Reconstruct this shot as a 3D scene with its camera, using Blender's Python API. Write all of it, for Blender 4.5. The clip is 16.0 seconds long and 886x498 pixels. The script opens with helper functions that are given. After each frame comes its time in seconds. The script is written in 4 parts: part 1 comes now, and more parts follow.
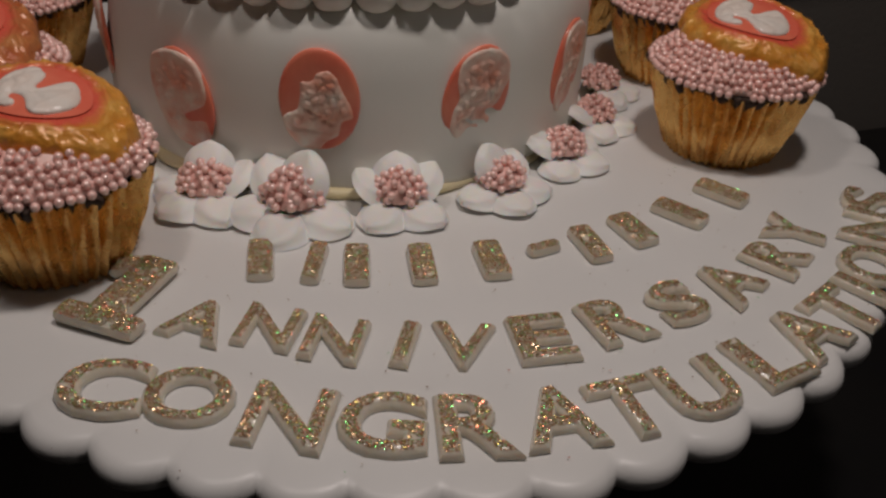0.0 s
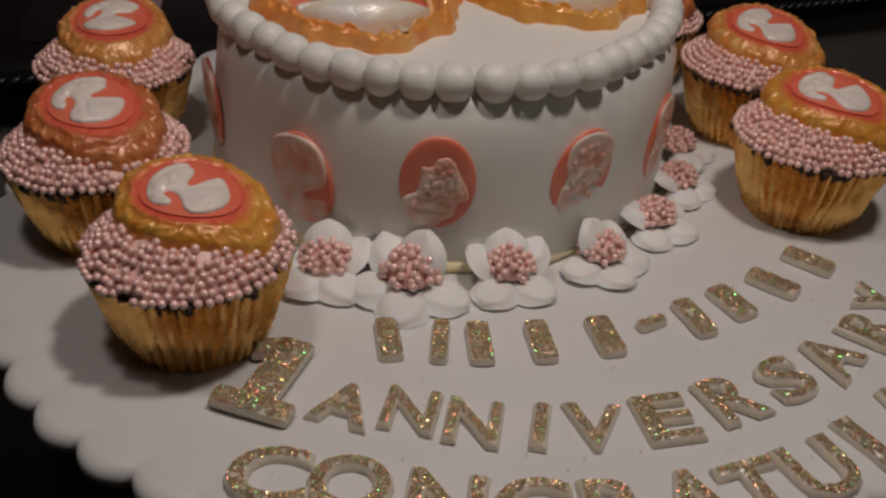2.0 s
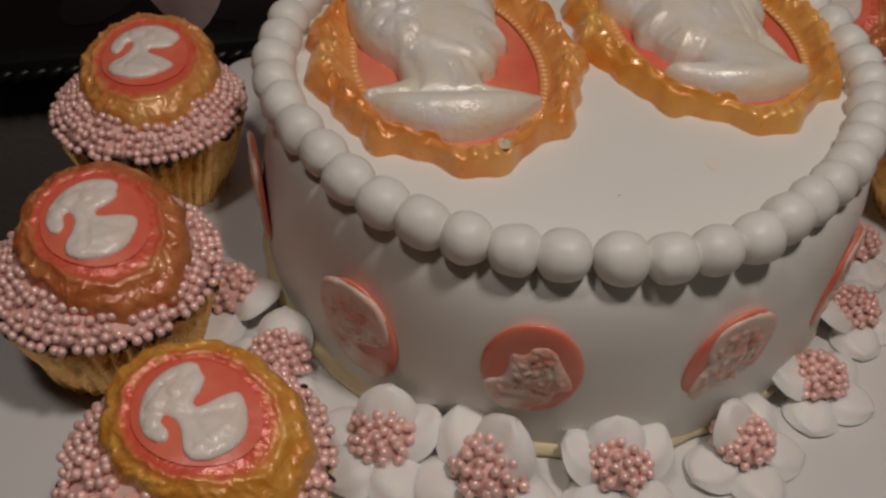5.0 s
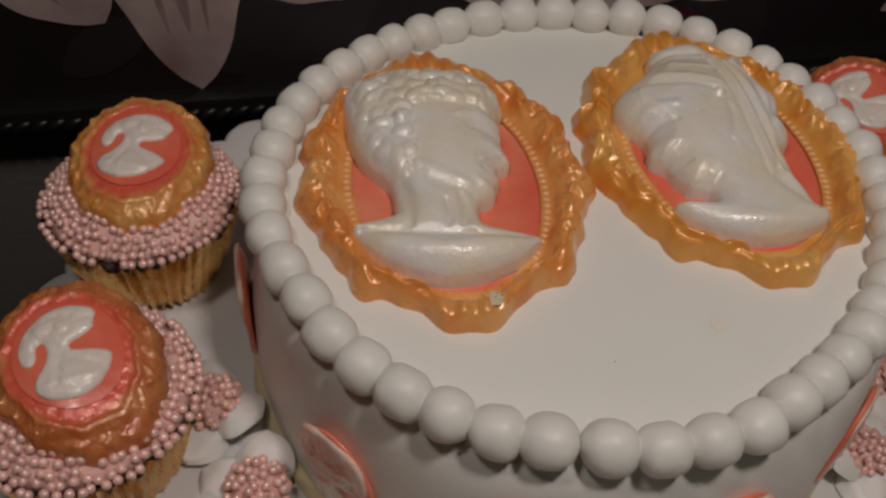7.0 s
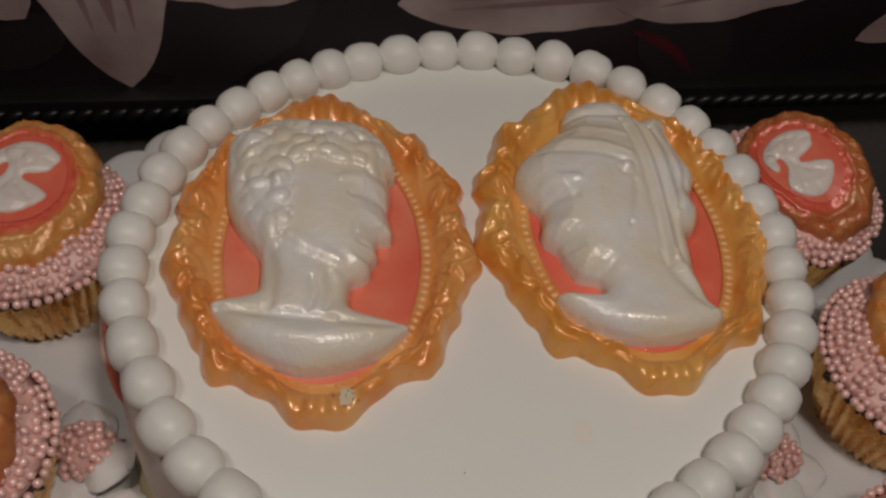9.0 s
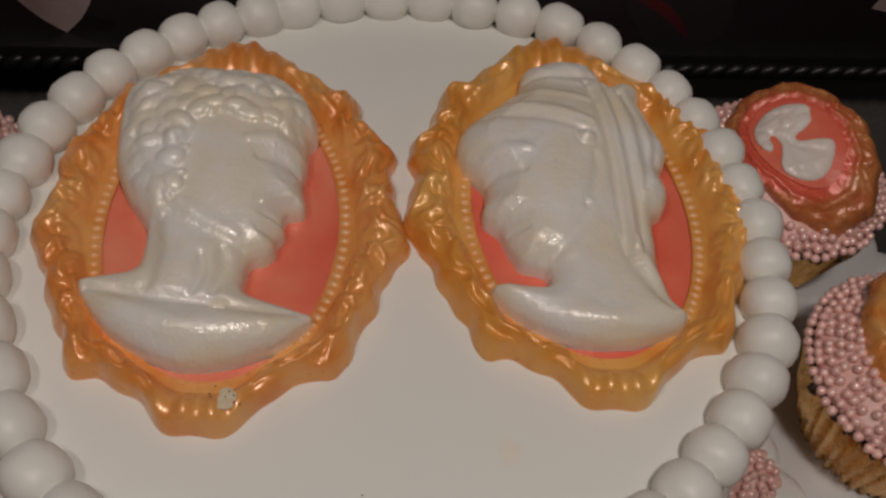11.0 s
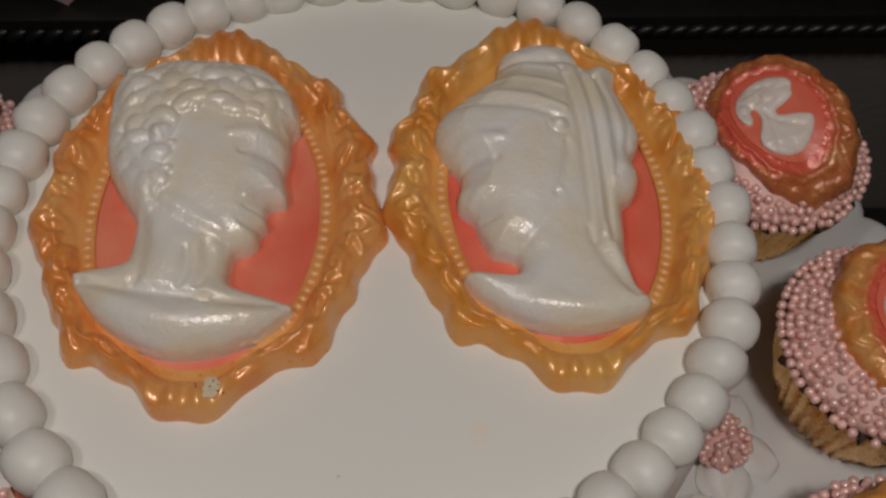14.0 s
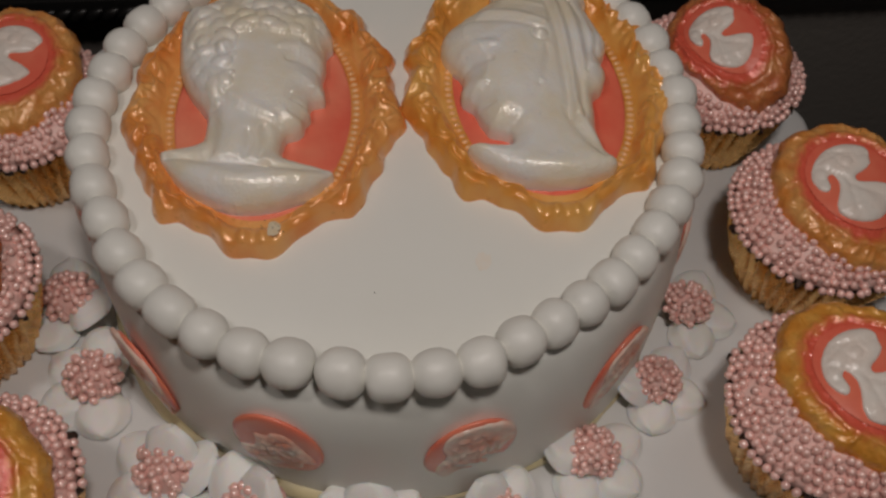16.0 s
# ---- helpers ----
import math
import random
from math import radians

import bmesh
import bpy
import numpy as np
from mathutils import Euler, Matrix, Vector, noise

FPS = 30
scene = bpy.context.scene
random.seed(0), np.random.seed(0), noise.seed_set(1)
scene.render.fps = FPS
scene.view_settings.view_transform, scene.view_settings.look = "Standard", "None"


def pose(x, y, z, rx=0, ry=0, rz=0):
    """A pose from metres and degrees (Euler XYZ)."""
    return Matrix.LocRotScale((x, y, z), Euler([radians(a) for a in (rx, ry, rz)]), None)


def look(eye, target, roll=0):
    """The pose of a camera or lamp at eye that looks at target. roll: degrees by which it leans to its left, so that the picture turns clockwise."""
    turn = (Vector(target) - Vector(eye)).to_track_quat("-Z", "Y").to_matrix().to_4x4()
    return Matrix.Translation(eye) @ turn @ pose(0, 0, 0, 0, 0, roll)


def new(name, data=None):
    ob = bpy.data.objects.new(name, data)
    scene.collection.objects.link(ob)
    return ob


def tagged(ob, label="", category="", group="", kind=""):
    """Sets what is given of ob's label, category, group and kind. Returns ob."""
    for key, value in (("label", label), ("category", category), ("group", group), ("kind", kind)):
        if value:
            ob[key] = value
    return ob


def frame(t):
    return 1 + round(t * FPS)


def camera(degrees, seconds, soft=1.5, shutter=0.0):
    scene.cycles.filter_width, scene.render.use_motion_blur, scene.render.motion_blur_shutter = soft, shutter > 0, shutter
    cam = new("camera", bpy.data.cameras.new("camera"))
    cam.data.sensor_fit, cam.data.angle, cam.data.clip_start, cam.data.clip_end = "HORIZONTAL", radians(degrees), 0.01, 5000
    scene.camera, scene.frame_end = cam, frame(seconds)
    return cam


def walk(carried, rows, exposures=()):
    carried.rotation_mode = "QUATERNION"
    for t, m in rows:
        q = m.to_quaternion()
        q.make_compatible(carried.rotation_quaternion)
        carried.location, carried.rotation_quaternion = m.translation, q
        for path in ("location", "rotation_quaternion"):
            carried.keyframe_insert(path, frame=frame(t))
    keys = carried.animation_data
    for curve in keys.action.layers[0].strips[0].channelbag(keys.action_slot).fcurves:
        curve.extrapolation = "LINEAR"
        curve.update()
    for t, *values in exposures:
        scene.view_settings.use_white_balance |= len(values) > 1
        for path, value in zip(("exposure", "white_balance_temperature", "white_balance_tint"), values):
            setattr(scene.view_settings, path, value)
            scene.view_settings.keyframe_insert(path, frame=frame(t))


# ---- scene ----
# camera: seconds, place in metres, turn in degrees
cam = camera(50.60, 16.0, soft=2.6)
ROWS = [
    (0.0, -0.0116, -0.4442, 0.1978, 56.26, -2.93, -6.32),
    (0.5, -0.0294, -0.4506, 0.2038, 57.23, -3.07, -7.52),
    (1.0, -0.0458, -0.4501, 0.2137, 56.93, -3.11, -7.29),
    (1.5, -0.0564, -0.4480, 0.2237, 56.67, -2.78, -7.02),
    (2.0, -0.0613, -0.4367, 0.2324, 56.07, -2.95, -6.87),
    (2.5, -0.0703, -0.4070, 0.2297, 56.16, -2.96, -6.91),
    (3.0, -0.0718, -0.3776, 0.2265, 53.95, -3.11, -5.34),
    (3.5, -0.0626, -0.3485, 0.2331, 51.07, -3.19, -3.79),
    (6.0, -0.0461, -0.2669, 0.2812, 45.09, -1.77, 2.79),
    (6.5, -0.0489, -0.2538, 0.2856, 45.50, -2.41, 3.10),
    (7.0, -0.0382, -0.2388, 0.2974, 43.43, -2.63, 3.75),
    (7.5, -0.0248, -0.2257, 0.3114, 43.03, -4.13, 3.87),
    (8.0, -0.0155, -0.2134, 0.3179, 42.12, -4.66, 4.63),
    (8.5, -0.0051, -0.2027, 0.3180, 40.37, -4.78, 5.90),
    (9.0, 0.0031, -0.1888, 0.3185, 39.06, -4.00, 7.30),
    (9.5, 0.0102, -0.1749, 0.3117, 38.60, -4.25, 8.05),
    (12.0, 0.0311, -0.1343, 0.2822, 35.49, -4.56, 10.08),
    (12.5, 0.0296, -0.1168, 0.2924, 34.07, -3.06, 10.71),
    (13.0, 0.0235, -0.1108, 0.2954, 31.60, -2.68, 11.17),
    (13.5, 0.0306, -0.1220, 0.2989, 31.83, -2.83, 10.72),
    (14.0, 0.0389, -0.1467, 0.3069, 32.80, -2.91, 10.05),
    (14.5, 0.0428, -0.1663, 0.3157, 33.49, -2.13, 9.55),
    (15.0, 0.0462, -0.1888, 0.3274, 34.58, -2.06, 9.42),
    (15.5, 0.0501, -0.2098, 0.3334, 35.09, -1.85, 9.37),
    (16.0, 0.0501, -0.2281, 0.3321, 35.18, -1.50, 8.70),
]
walk(cam, [(t, pose(x, y, z, rx, ry, rz)) for t, x, y, z, rx, ry, rz in ROWS],
     [(0.0, 0.0, 6500, 10), (1.5, -0.02, 6500, 10), (3.0, -0.04, 6700, 10), (6.5, -0.11, 6550, 9), (9.0, -0.17, 6500, 8), (12.5, -0.19, 6450, 9), (14.5, -0.14, 6300, 6), (16.0, -0.20, 6400, 7)])

# ---- light: a dim room, with two small unseen lamps added over the table and a side fill ----
world = bpy.data.worlds.new("room_air")
scene.world = world
world.use_nodes = True
world.node_tree.nodes["Background"].inputs[0].default_value = (1.0, 0.92, 0.88, 1)
world.node_tree.nodes["Background"].inputs[1].default_value = 0.02


def room_lamp(name, place, aim, watts, size, colour):
    data = bpy.data.lights.new(name, "AREA")
    data.shape, data.size, data.energy, data.color = "DISK", size, watts, colour
    ob = new(name, data)
    ob.matrix_world = look(place, aim)
    return ob


LAMP_TINT = (1.0, 0.885, 0.835)
# two added area lights, hung low so brightness falls off around the cake
room_lamp("unseen_top_lamp", (0.115, -0.205, 0.67), (0.0, -0.04, 0.0), 1.50, 0.07, LAMP_TINT)
room_lamp("unseen_top_lamp", (-0.185, -0.215, 0.67), (0.0, -0.04, 0.0), 0.60, 0.07, LAMP_TINT)
# added broad fill from the right, in mid-air, on no wall
room_lamp("side_fill_lamp", (1.25, -0.85, 1.05), (0.0, -0.05, 0.0), 0.6, 0.50, LAMP_TINT)
scene.view_settings.exposure = 0.0

# ---- materials ----


def material(name, colour, second=None, rough=0.5, metal=0.0, scale=40.0, blend=0.5, bump=0.0, bump_scale=300.0,
             coat=0.0, sheen=0.0, subsurface=0.0, vary=0.0, rough_vary=0.0, transmission=0.0, island=False, sparkle=0.0):
    """A surface with two scales of noise in its colour, fine relief and, for repeats, a small chance variation."""
    m = bpy.data.materials.new(name)
    m.use_nodes = True
    nt = m.node_tree
    n, link = nt.nodes, nt.links.new
    b = n["Principled BSDF"]
    b.inputs["Roughness"].default_value = rough
    b.inputs["Metallic"].default_value = metal
    b.inputs["Coat Weight"].default_value = coat
    b.inputs["Coat Roughness"].default_value = 0.15
    b.inputs["Sheen Weight"].default_value = sheen
    b.inputs["Transmission Weight"].default_value = transmission
    if subsurface:
        b.inputs["Subsurface Weight"].default_value = subsurface
        b.inputs["Subsurface Radius"].default_value = (1.0, 0.7, 0.5)
        b.inputs["Subsurface Scale"].default_value = 0.003
    coord = n.new("ShaderNodeTexCoord")
    big = n.new("ShaderNodeTexNoise")
    big.inputs["Scale"].default_value = scale
    big.inputs["Detail"].default_value = 5
    link(coord.outputs["Object"], big.inputs["Vector"])
    ramp = n.new("ShaderNodeValToRGB")
    ramp.color_ramp.elements[0].position, ramp.color_ramp.elements[1].position = 0.5 - blend / 2, 0.5 + blend / 2
    ramp.color_ramp.elements[0].color = (*colour, 1)
    ramp.color_ramp.elements[1].color = (*(second or colour), 1)
    link(big.outputs["Fac"], ramp.inputs["Fac"])
    out = ramp.outputs["Color"]
    if vary:
        chance = n.new("ShaderNodeObjectInfo")
        source = chance.outputs["Random"]
        if island:
            source = n.new("ShaderNodeNewGeometry").outputs["Random Per Island"]
        hue = n.new("ShaderNodeHueSaturation")
        span = n.new("ShaderNodeMapRange")
        span.inputs["To Min"].default_value, span.inputs["To Max"].default_value = 1 - vary, 1 + vary
        link(source, span.inputs["Value"])
        link(span.outputs["Result"], hue.inputs["Value"])
        link(out, hue.inputs["Color"])
        out = hue.outputs["Color"]
    link(out, b.inputs["Base Color"])
    fine = n.new("ShaderNodeTexNoise")
    fine.inputs["Scale"].default_value = bump_scale
    fine.inputs["Detail"].default_value = 4
    link(coord.outputs["Object"], fine.inputs["Vector"])
    if rough_vary:
        span = n.new("ShaderNodeMapRange")
        span.inputs["To Min"].default_value, span.inputs["To Max"].default_value = rough - rough_vary, rough + rough_vary
        link(fine.outputs["Fac"], span.inputs["Value"])
        link(span.outputs["Result"], b.inputs["Roughness"])
    if bump:
        relief = n.new("ShaderNodeBump")
        relief.inputs["Strength"].default_value = 0.6
        relief.inputs["Distance"].default_value = bump
        link(fine.outputs["Fac"], relief.inputs["Height"])
        normal = relief.outputs["Normal"]
        if sparkle:
            grain = n.new("ShaderNodeTexNoise")
            grain.inputs["Scale"].default_value = 950
            grain.inputs["Detail"].default_value = 2
            link(coord.outputs["Object"], grain.inputs["Vector"])
            glint = n.new("ShaderNodeBump")
            glint.inputs["Strength"].default_value = 0.6
            glint.inputs["Distance"].default_value = sparkle
            link(grain.outputs["Fac"], glint.inputs["Height"])
            link(normal, glint.inputs["Normal"])
            normal = glint.outputs["Normal"]
        link(normal, b.inputs["Normal"])
        link(normal, b.inputs["Coat Normal"])
    return m


FONDANT = material("white_fondant", (0.83, 0.833, 0.785), (0.80, 0.798, 0.735), rough=0.42, scale=14, bump=0.0004, bump_scale=60, rough_vary=0.08)
BOARD_ICING = material("board_fondant", (0.765, 0.765, 0.75), (0.73, 0.72, 0.695), rough=0.40, scale=9, bump=0.0003, bump_scale=35, rough_vary=0.08)
BEAD_ICING = material("bead_fondant", (0.825, 0.82, 0.77), (0.79, 0.775, 0.71), rough=0.44, scale=60, bump=0.0005, bump_scale=160, vary=0.03)
PETAL_ICING = material("petal_fondant", (0.90, 0.89, 0.86), (0.87, 0.85, 0.81), rough=0.5, subsurface=0.5, scale=80, bump=0.0004, bump_scale=200, vary=0.03)
BUST_PEARL = material("pearl_dusted_sugar", (0.85, 0.83, 0.79), (0.82, 0.735, 0.57), rough=0.34, scale=52, blend=0.30, metal=0.06, coat=0.30, subsurface=0.12, bump=0.0008, bump_scale=210, rough_vary=0.16, sparkle=0.00028)
GOLD_SUGAR = material("gold_dusted_sugar", (0.76, 0.23, 0.035), (0.85, 0.42, 0.13), rough=0.30, metal=0.10, scale=60, blend=0.32, coat=0.38, bump=0.0004, bump_scale=220, rough_vary=0.10)
GOLD_SUGAR_PALE = material("yellow_gold_sugar", (0.75, 0.27, 0.034), (0.84, 0.45, 0.12), rough=0.31, metal=0.10, scale=60, blend=0.32, coat=0.38, bump=0.0004, bump_scale=220, rough_vary=0.10)
CORAL = material("coral_sugar", (0.87, 0.23, 0.135), (0.79, 0.115, 0.07), rough=0.36, scale=75, blend=0.5, coat=0.25, bump=0.0003, bump_scale=250, rough_vary=0.08)
BEADING = material("pale_peach_sugar", (0.83, 0.40, 0.15), (0.86, 0.52, 0.26), rough=0.36, scale=90, blend=0.5, coat=0.3, bump=0.0003, bump_scale=250)
CORAL_PALE = material("pale_coral_sugar", (0.88, 0.30, 0.18), (0.79, 0.14, 0.085), rough=0.36, scale=48, blend=0.45, coat=0.25, bump=0.0004, bump_scale=300, rough_vary=0.08)
CAMEO_WHITE = material("milky_sugar", (0.84, 0.80, 0.735), (0.84, 0.72, 0.63), rough=0.38, scale=110, blend=0.5, coat=0.25, bump=0.0008, bump_scale=300, rough_vary=0.10)
MED_WHITE = material("stained_milky_sugar", (0.86, 0.79, 0.69), (0.80, 0.32, 0.21), rough=0.34, scale=115, blend=0.42, coat=0.3, bump=0.0010, bump_scale=320, rough_vary=0.10)
GOLD_FOIL = material("gold_foil", (0.86, 0.55, 0.20), (0.60, 0.30, 0.08), rough=0.27, metal=0.76, scale=120, blend=0.6, bump=0.0008, bump_scale=170, rough_vary=0.10)
PEARL_PINK = material("pink_sugar_pearl", (0.95, 0.52, 0.45), (0.97, 0.67, 0.60), rough=0.30, scale=200, coat=1.0, vary=0.12)
PEARL_PINK.node_tree.nodes["Principled BSDF"].inputs["Coat IOR"].default_value = 2.2
PEARL_PINK.node_tree.nodes["Principled BSDF"].inputs["Coat Roughness"].default_value = 0.24
ICING_PINK = material("pink_icing", (0.84, 0.46, 0.40), (0.85, 0.66, 0.60), rough=0.45, scale=120, bump=0.0008, bump_scale=180)
CHOCOLATE = material("chocolate_crumb", (0.030, 0.016, 0.010), (0.060, 0.030, 0.018), rough=0.7, scale=300, bump=0.001, bump_scale=500)
GEL = material("clear_gelatine", (0.70, 0.62, 0.49), (0.76, 0.70, 0.60), rough=0.22, scale=160, blend=0.7, coat=0.3, subsurface=0.45, bump=0.0006, bump_scale=400)
BLACK_TABLE = material("black_lacquer", (0.010, 0.010, 0.011), (0.018, 0.017, 0.016), rough=0.30, scale=8, bump=0.0002, bump_scale=40, rough_vary=0.06)
BLACK_WOOD = material("black_moulding", (0.005, 0.005, 0.005), (0.011, 0.010, 0.009), rough=0.42, scale=60, bump=0.0005, bump_scale=150)
WALL_PAINT = material("grey_wall_paint", (0.175, 0.158, 0.140), (0.155, 0.140, 0.124), rough=0.6, scale=5, bump=0.0008, bump_scale=220)
CEILING_PAINT = material("ceiling_paint", (0.70, 0.67, 0.62), (0.66, 0.63, 0.58), rough=0.7, scale=4, bump=0.0008, bump_scale=150)
FLOOR_WOOD = material("floor_wood", (0.20, 0.11, 0.06), (0.13, 0.07, 0.04), rough=0.45, scale=6, bump=0.001, bump_scale=60)
CANVAS = material("dark_print", (0.005, 0.003, 0.004), (0.022, 0.010, 0.014), rough=0.55, scale=9, blend=0.5, bump=0.0003, bump_scale=900)
PRINT_DARK = material("dusky_petal_print", (0.026, 0.018, 0.020), (0.014, 0.009, 0.011), rough=0.55, scale=14, bump=0.0003, bump_scale=900)
PRINT_RED = material("crimson_print", (0.10, 0.008, 0.012), (0.04, 0.006, 0.010), rough=0.55, scale=30)
PRINT_BLUSH = material("petal_blush_print", (0.33, 0.225, 0.215), (0.22, 0.12, 0.125), rough=0.55, scale=40, blend=0.5, bump=0.0003, bump_scale=900)
PRINT_PALE = material("lily_petal_print", (0.52, 0.42, 0.39), (0.27, 0.175, 0.17), rough=0.55, scale=26, blend=0.5, bump=0.0003, bump_scale=900)


def glitter_material():
    """Tiny foil flakes: brown gold for the most part, with some green, red and violet ones."""
    m = material("gold_glitter", (0.5, 0.3, 0.12), rough=0.25, metal=0.55)
    n, link = m.node_tree.nodes, m.node_tree.links.new
    chance = n.new("ShaderNodeNewGeometry")
    ramp = n.new("ShaderNodeValToRGB")
    ramp.color_ramp.interpolation = "CONSTANT"
    stops = ((0.0, (0.38, 0.20, 0.09)), (0.26, (0.48, 0.30, 0.15)), (0.50, (0.66, 0.49, 0.31)), (0.67, (0.36, 0.19, 0.09)), (0.74, (0.95, 0.25, 0.16)), (0.84, (0.18, 0.90, 0.25)), (0.93, (0.95, 0.80, 0.20)))
    while len(ramp.color_ramp.elements) < len(stops):
        ramp.color_ramp.elements.new(0.5)
    for e, (at, colour) in zip(ramp.color_ramp.elements, stops):
        e.position, e.color = at, (*colour, 1)
    link(chance.outputs["Random Per Island"], ramp.inputs["Fac"])
    link(ramp.outputs["Color"], n["Principled BSDF"].inputs["Base Color"])
    return m


GLITTER = glitter_material()

# ---- mesh helpers ----


def thing(name, m, label, category, group="", kind=""):
    ob = new(name)
    ob.empty_display_size = 0.01
    ob.matrix_world = m
    return tagged(ob, label, category, group, kind)


def mesh_of(name, verts, faces, mat, smooth=True, sharp=None):
    me = bpy.data.meshes.new(name)
    me.from_pydata([tuple(v) for v in verts], [], [tuple(f) for f in faces])
    me.materials.append(mat)
    if smooth:
        me.polygons.foreach_set("use_smooth", [True] * len(me.polygons))
        if sharp:
            me.set_sharp_from_angle(angle=radians(sharp))
    me.update()
    return me


def put(name, me, parent=None, m=None, label="", **tags):
    """One mesh object under its thing."""
    ob = new(name, me)
    if m is not None:
        ob.matrix_local = m
    if parent is not None:
        ob.parent = parent
    return tagged(ob, label, **tags)


def grid_faces(rows, cols, wrap=False, start=0):
    out = []
    for i in range(rows - 1):
        for j in range(cols if wrap else cols - 1):
            k = (j + 1) % cols
            out.append((start + i * cols + j, start + i * cols + k, start + (i + 1) * cols + k, start + (i + 1) * cols + j))
    return out


def lathe(profile, n=96, wobble=None):
    """A turned body from (radius, height) pairs, closed at both ends."""
    verts = []
    for r, z in profile:
        for j in range(n):
            a = 2 * math.pi * j / n
            q = r if wobble is None else r + wobble(a, z)
            verts.append((q * math.sin(a), -q * math.cos(a), z))
    faces = grid_faces(len(profile), n, True)
    faces.append(tuple(range(n))[::-1])
    faces.append(tuple(range((len(profile) - 1) * n, len(profile) * n)))
    return verts, faces


def box(sx, sy, sz, bevel=0.003):
    """A block on its base, with rounded edges."""
    bm = bmesh.new()
    bmesh.ops.create_cube(bm, size=1)
    for v in bm.verts:
        v.co = Vector((v.co.x * sx, v.co.y * sy, (v.co.z + 0.5) * sz))
    if bevel:
        bmesh.ops.bevel(bm, geom=bm.edges[:], offset=bevel, segments=2, affect="EDGES", profile=0.6)
    return bm


def bm_mesh(name, bm, mat, smooth=True):
    me = bpy.data.meshes.new(name)
    bmesh.ops.recalc_face_normals(bm, faces=bm.faces[:])
    bm.to_mesh(me)
    bm.free()
    me.materials.append(mat)
    if smooth:
        me.polygons.foreach_set("use_smooth", [True] * len(me.polygons))
        me.set_sharp_from_angle(angle=radians(40))
    return me


def ball(name, r, mat, squash=(1, 1, 1), level=2):
    bm = bmesh.new()
    bmesh.ops.create_icosphere(bm, subdivisions=level, radius=r)
    for v in bm.verts:
        v.co = Vector((v.co.x * squash[0], v.co.y * squash[1], v.co.z * squash[2]))
    return bm_mesh(name, bm, mat)


def around(angle, r, z=0.0, turn=0.0):
    """A pose on the cake's plan: angle from the front seam towards the right, facing outwards."""
    a = radians(angle)
    return pose(r * math.sin(a), -r * math.cos(a), z, 0, 0, angle + turn)


# ---- the room ----
WALL_TURN = 12.86
ROOM = pose(-0.2501, 0.1480, 0, 0, 0, WALL_TURN)
TABLE_Z, FLOOR_Z, CEIL_Z = -0.18, -0.93, 1.47


def slab(name, x0, x1, y0, y1, z0, z1, mat, label, category):
    bm = box(x1 - x0, y1 - y0, z1 - z0, 0)
    ob = put(name, bm_mesh(name, bm, mat, False), label=label, category=category, kind="structure")
    ob.matrix_world = ROOM @ pose((x0 + x1) / 2, (y0 + y1) / 2, z0)
    return ob


slab("wall_north", -2.2, 2.6, 0.0, 0.12, FLOOR_Z, CEIL_Z, WALL_PAINT, "matt warm grey painted wall", "wall")
slab("wall_south", -2.2, 2.6, -3.52, -3.4, FLOOR_Z, CEIL_Z, WALL_PAINT, "matt warm grey painted wall", "wall")
slab("wall_west", -2.32, -2.2, -3.52, 0.12, FLOOR_Z, CEIL_Z, WALL_PAINT, "matt warm grey painted wall", "wall")
slab("wall_east", 2.6, 2.72, -3.52, 0.12, FLOOR_Z, CEIL_Z, WALL_PAINT, "matt warm grey painted wall", "wall")
slab("ceiling", -2.32, 2.72, -3.52, 0.12, CEIL_Z, CEIL_Z + 0.1, CEILING_PAINT, "plain off-white ceiling", "ceiling")
slab("floor", -2.32, 2.72, -3.52, 0.12, FLOOR_Z - 0.1, FLOOR_Z, FLOOR_WOOD, "dark brown wooden floor", "floor")

table = thing("table", ROOM @ pose(0.35, -0.42, FLOOR_Z), "black lacquered table against the grey wall", "table")
put("tabletop", bm_mesh("tabletop", box(2.0, 0.82, 0.04, 0.004), BLACK_TABLE), table, pose(0, 0, TABLE_Z - FLOOR_Z - 0.04))
leg_mesh = bm_mesh("leg", box(0.06, 0.06, TABLE_Z - FLOOR_Z - 0.04, 0.004), BLACK_TABLE)
for sx in (-0.94, 0.94):
    for sy in (-0.35, 0.35):
        put("leg", leg_mesh, table, pose(sx, sy, 0))

# the picture on the wall: s runs along the wall, z is height
PIC_L, PIC_R, PIC_B, PIC_T = -0.35, 0.702, -0.0262, 0.62
picture = thing("framed_picture", ROOM @ pose(0, -0.002, 0, 0, -0.75, 0), "dark lily print in a black rope-edged frame on the wall", "picture")


def rail(name, x0, x1, z0, z1):
    bm = box(x1 - x0, 0.018, z1 - z0, 0.003)
    return put(name, bm_mesh(name, bm, BLACK_WOOD), picture, pose((x0 + x1) / 2, -0.009, z0))


RAIL = 0.016
put("canvas", bm_mesh("canvas", box(PIC_R - PIC_L - 2 * RAIL, 0.006, PIC_T - PIC_B - 2 * RAIL, 0), CANVAS, False), picture,
    pose((PIC_L + PIC_R) / 2, -0.004, PIC_B + RAIL), "near-black canvas with faint maroon shading")
rail("frame_rail", PIC_L, PIC_R, PIC_B, PIC_B + RAIL)
rail("frame_rail", PIC_L, PIC_R, PIC_T - RAIL, PIC_T)
rail("frame_rail", PIC_L, PIC_L + RAIL, PIC_B + RAIL, PIC_T - RAIL)
rail("frame_rail", PIC_R - RAIL, PIC_R, PIC_B + RAIL, PIC_T - RAIL)


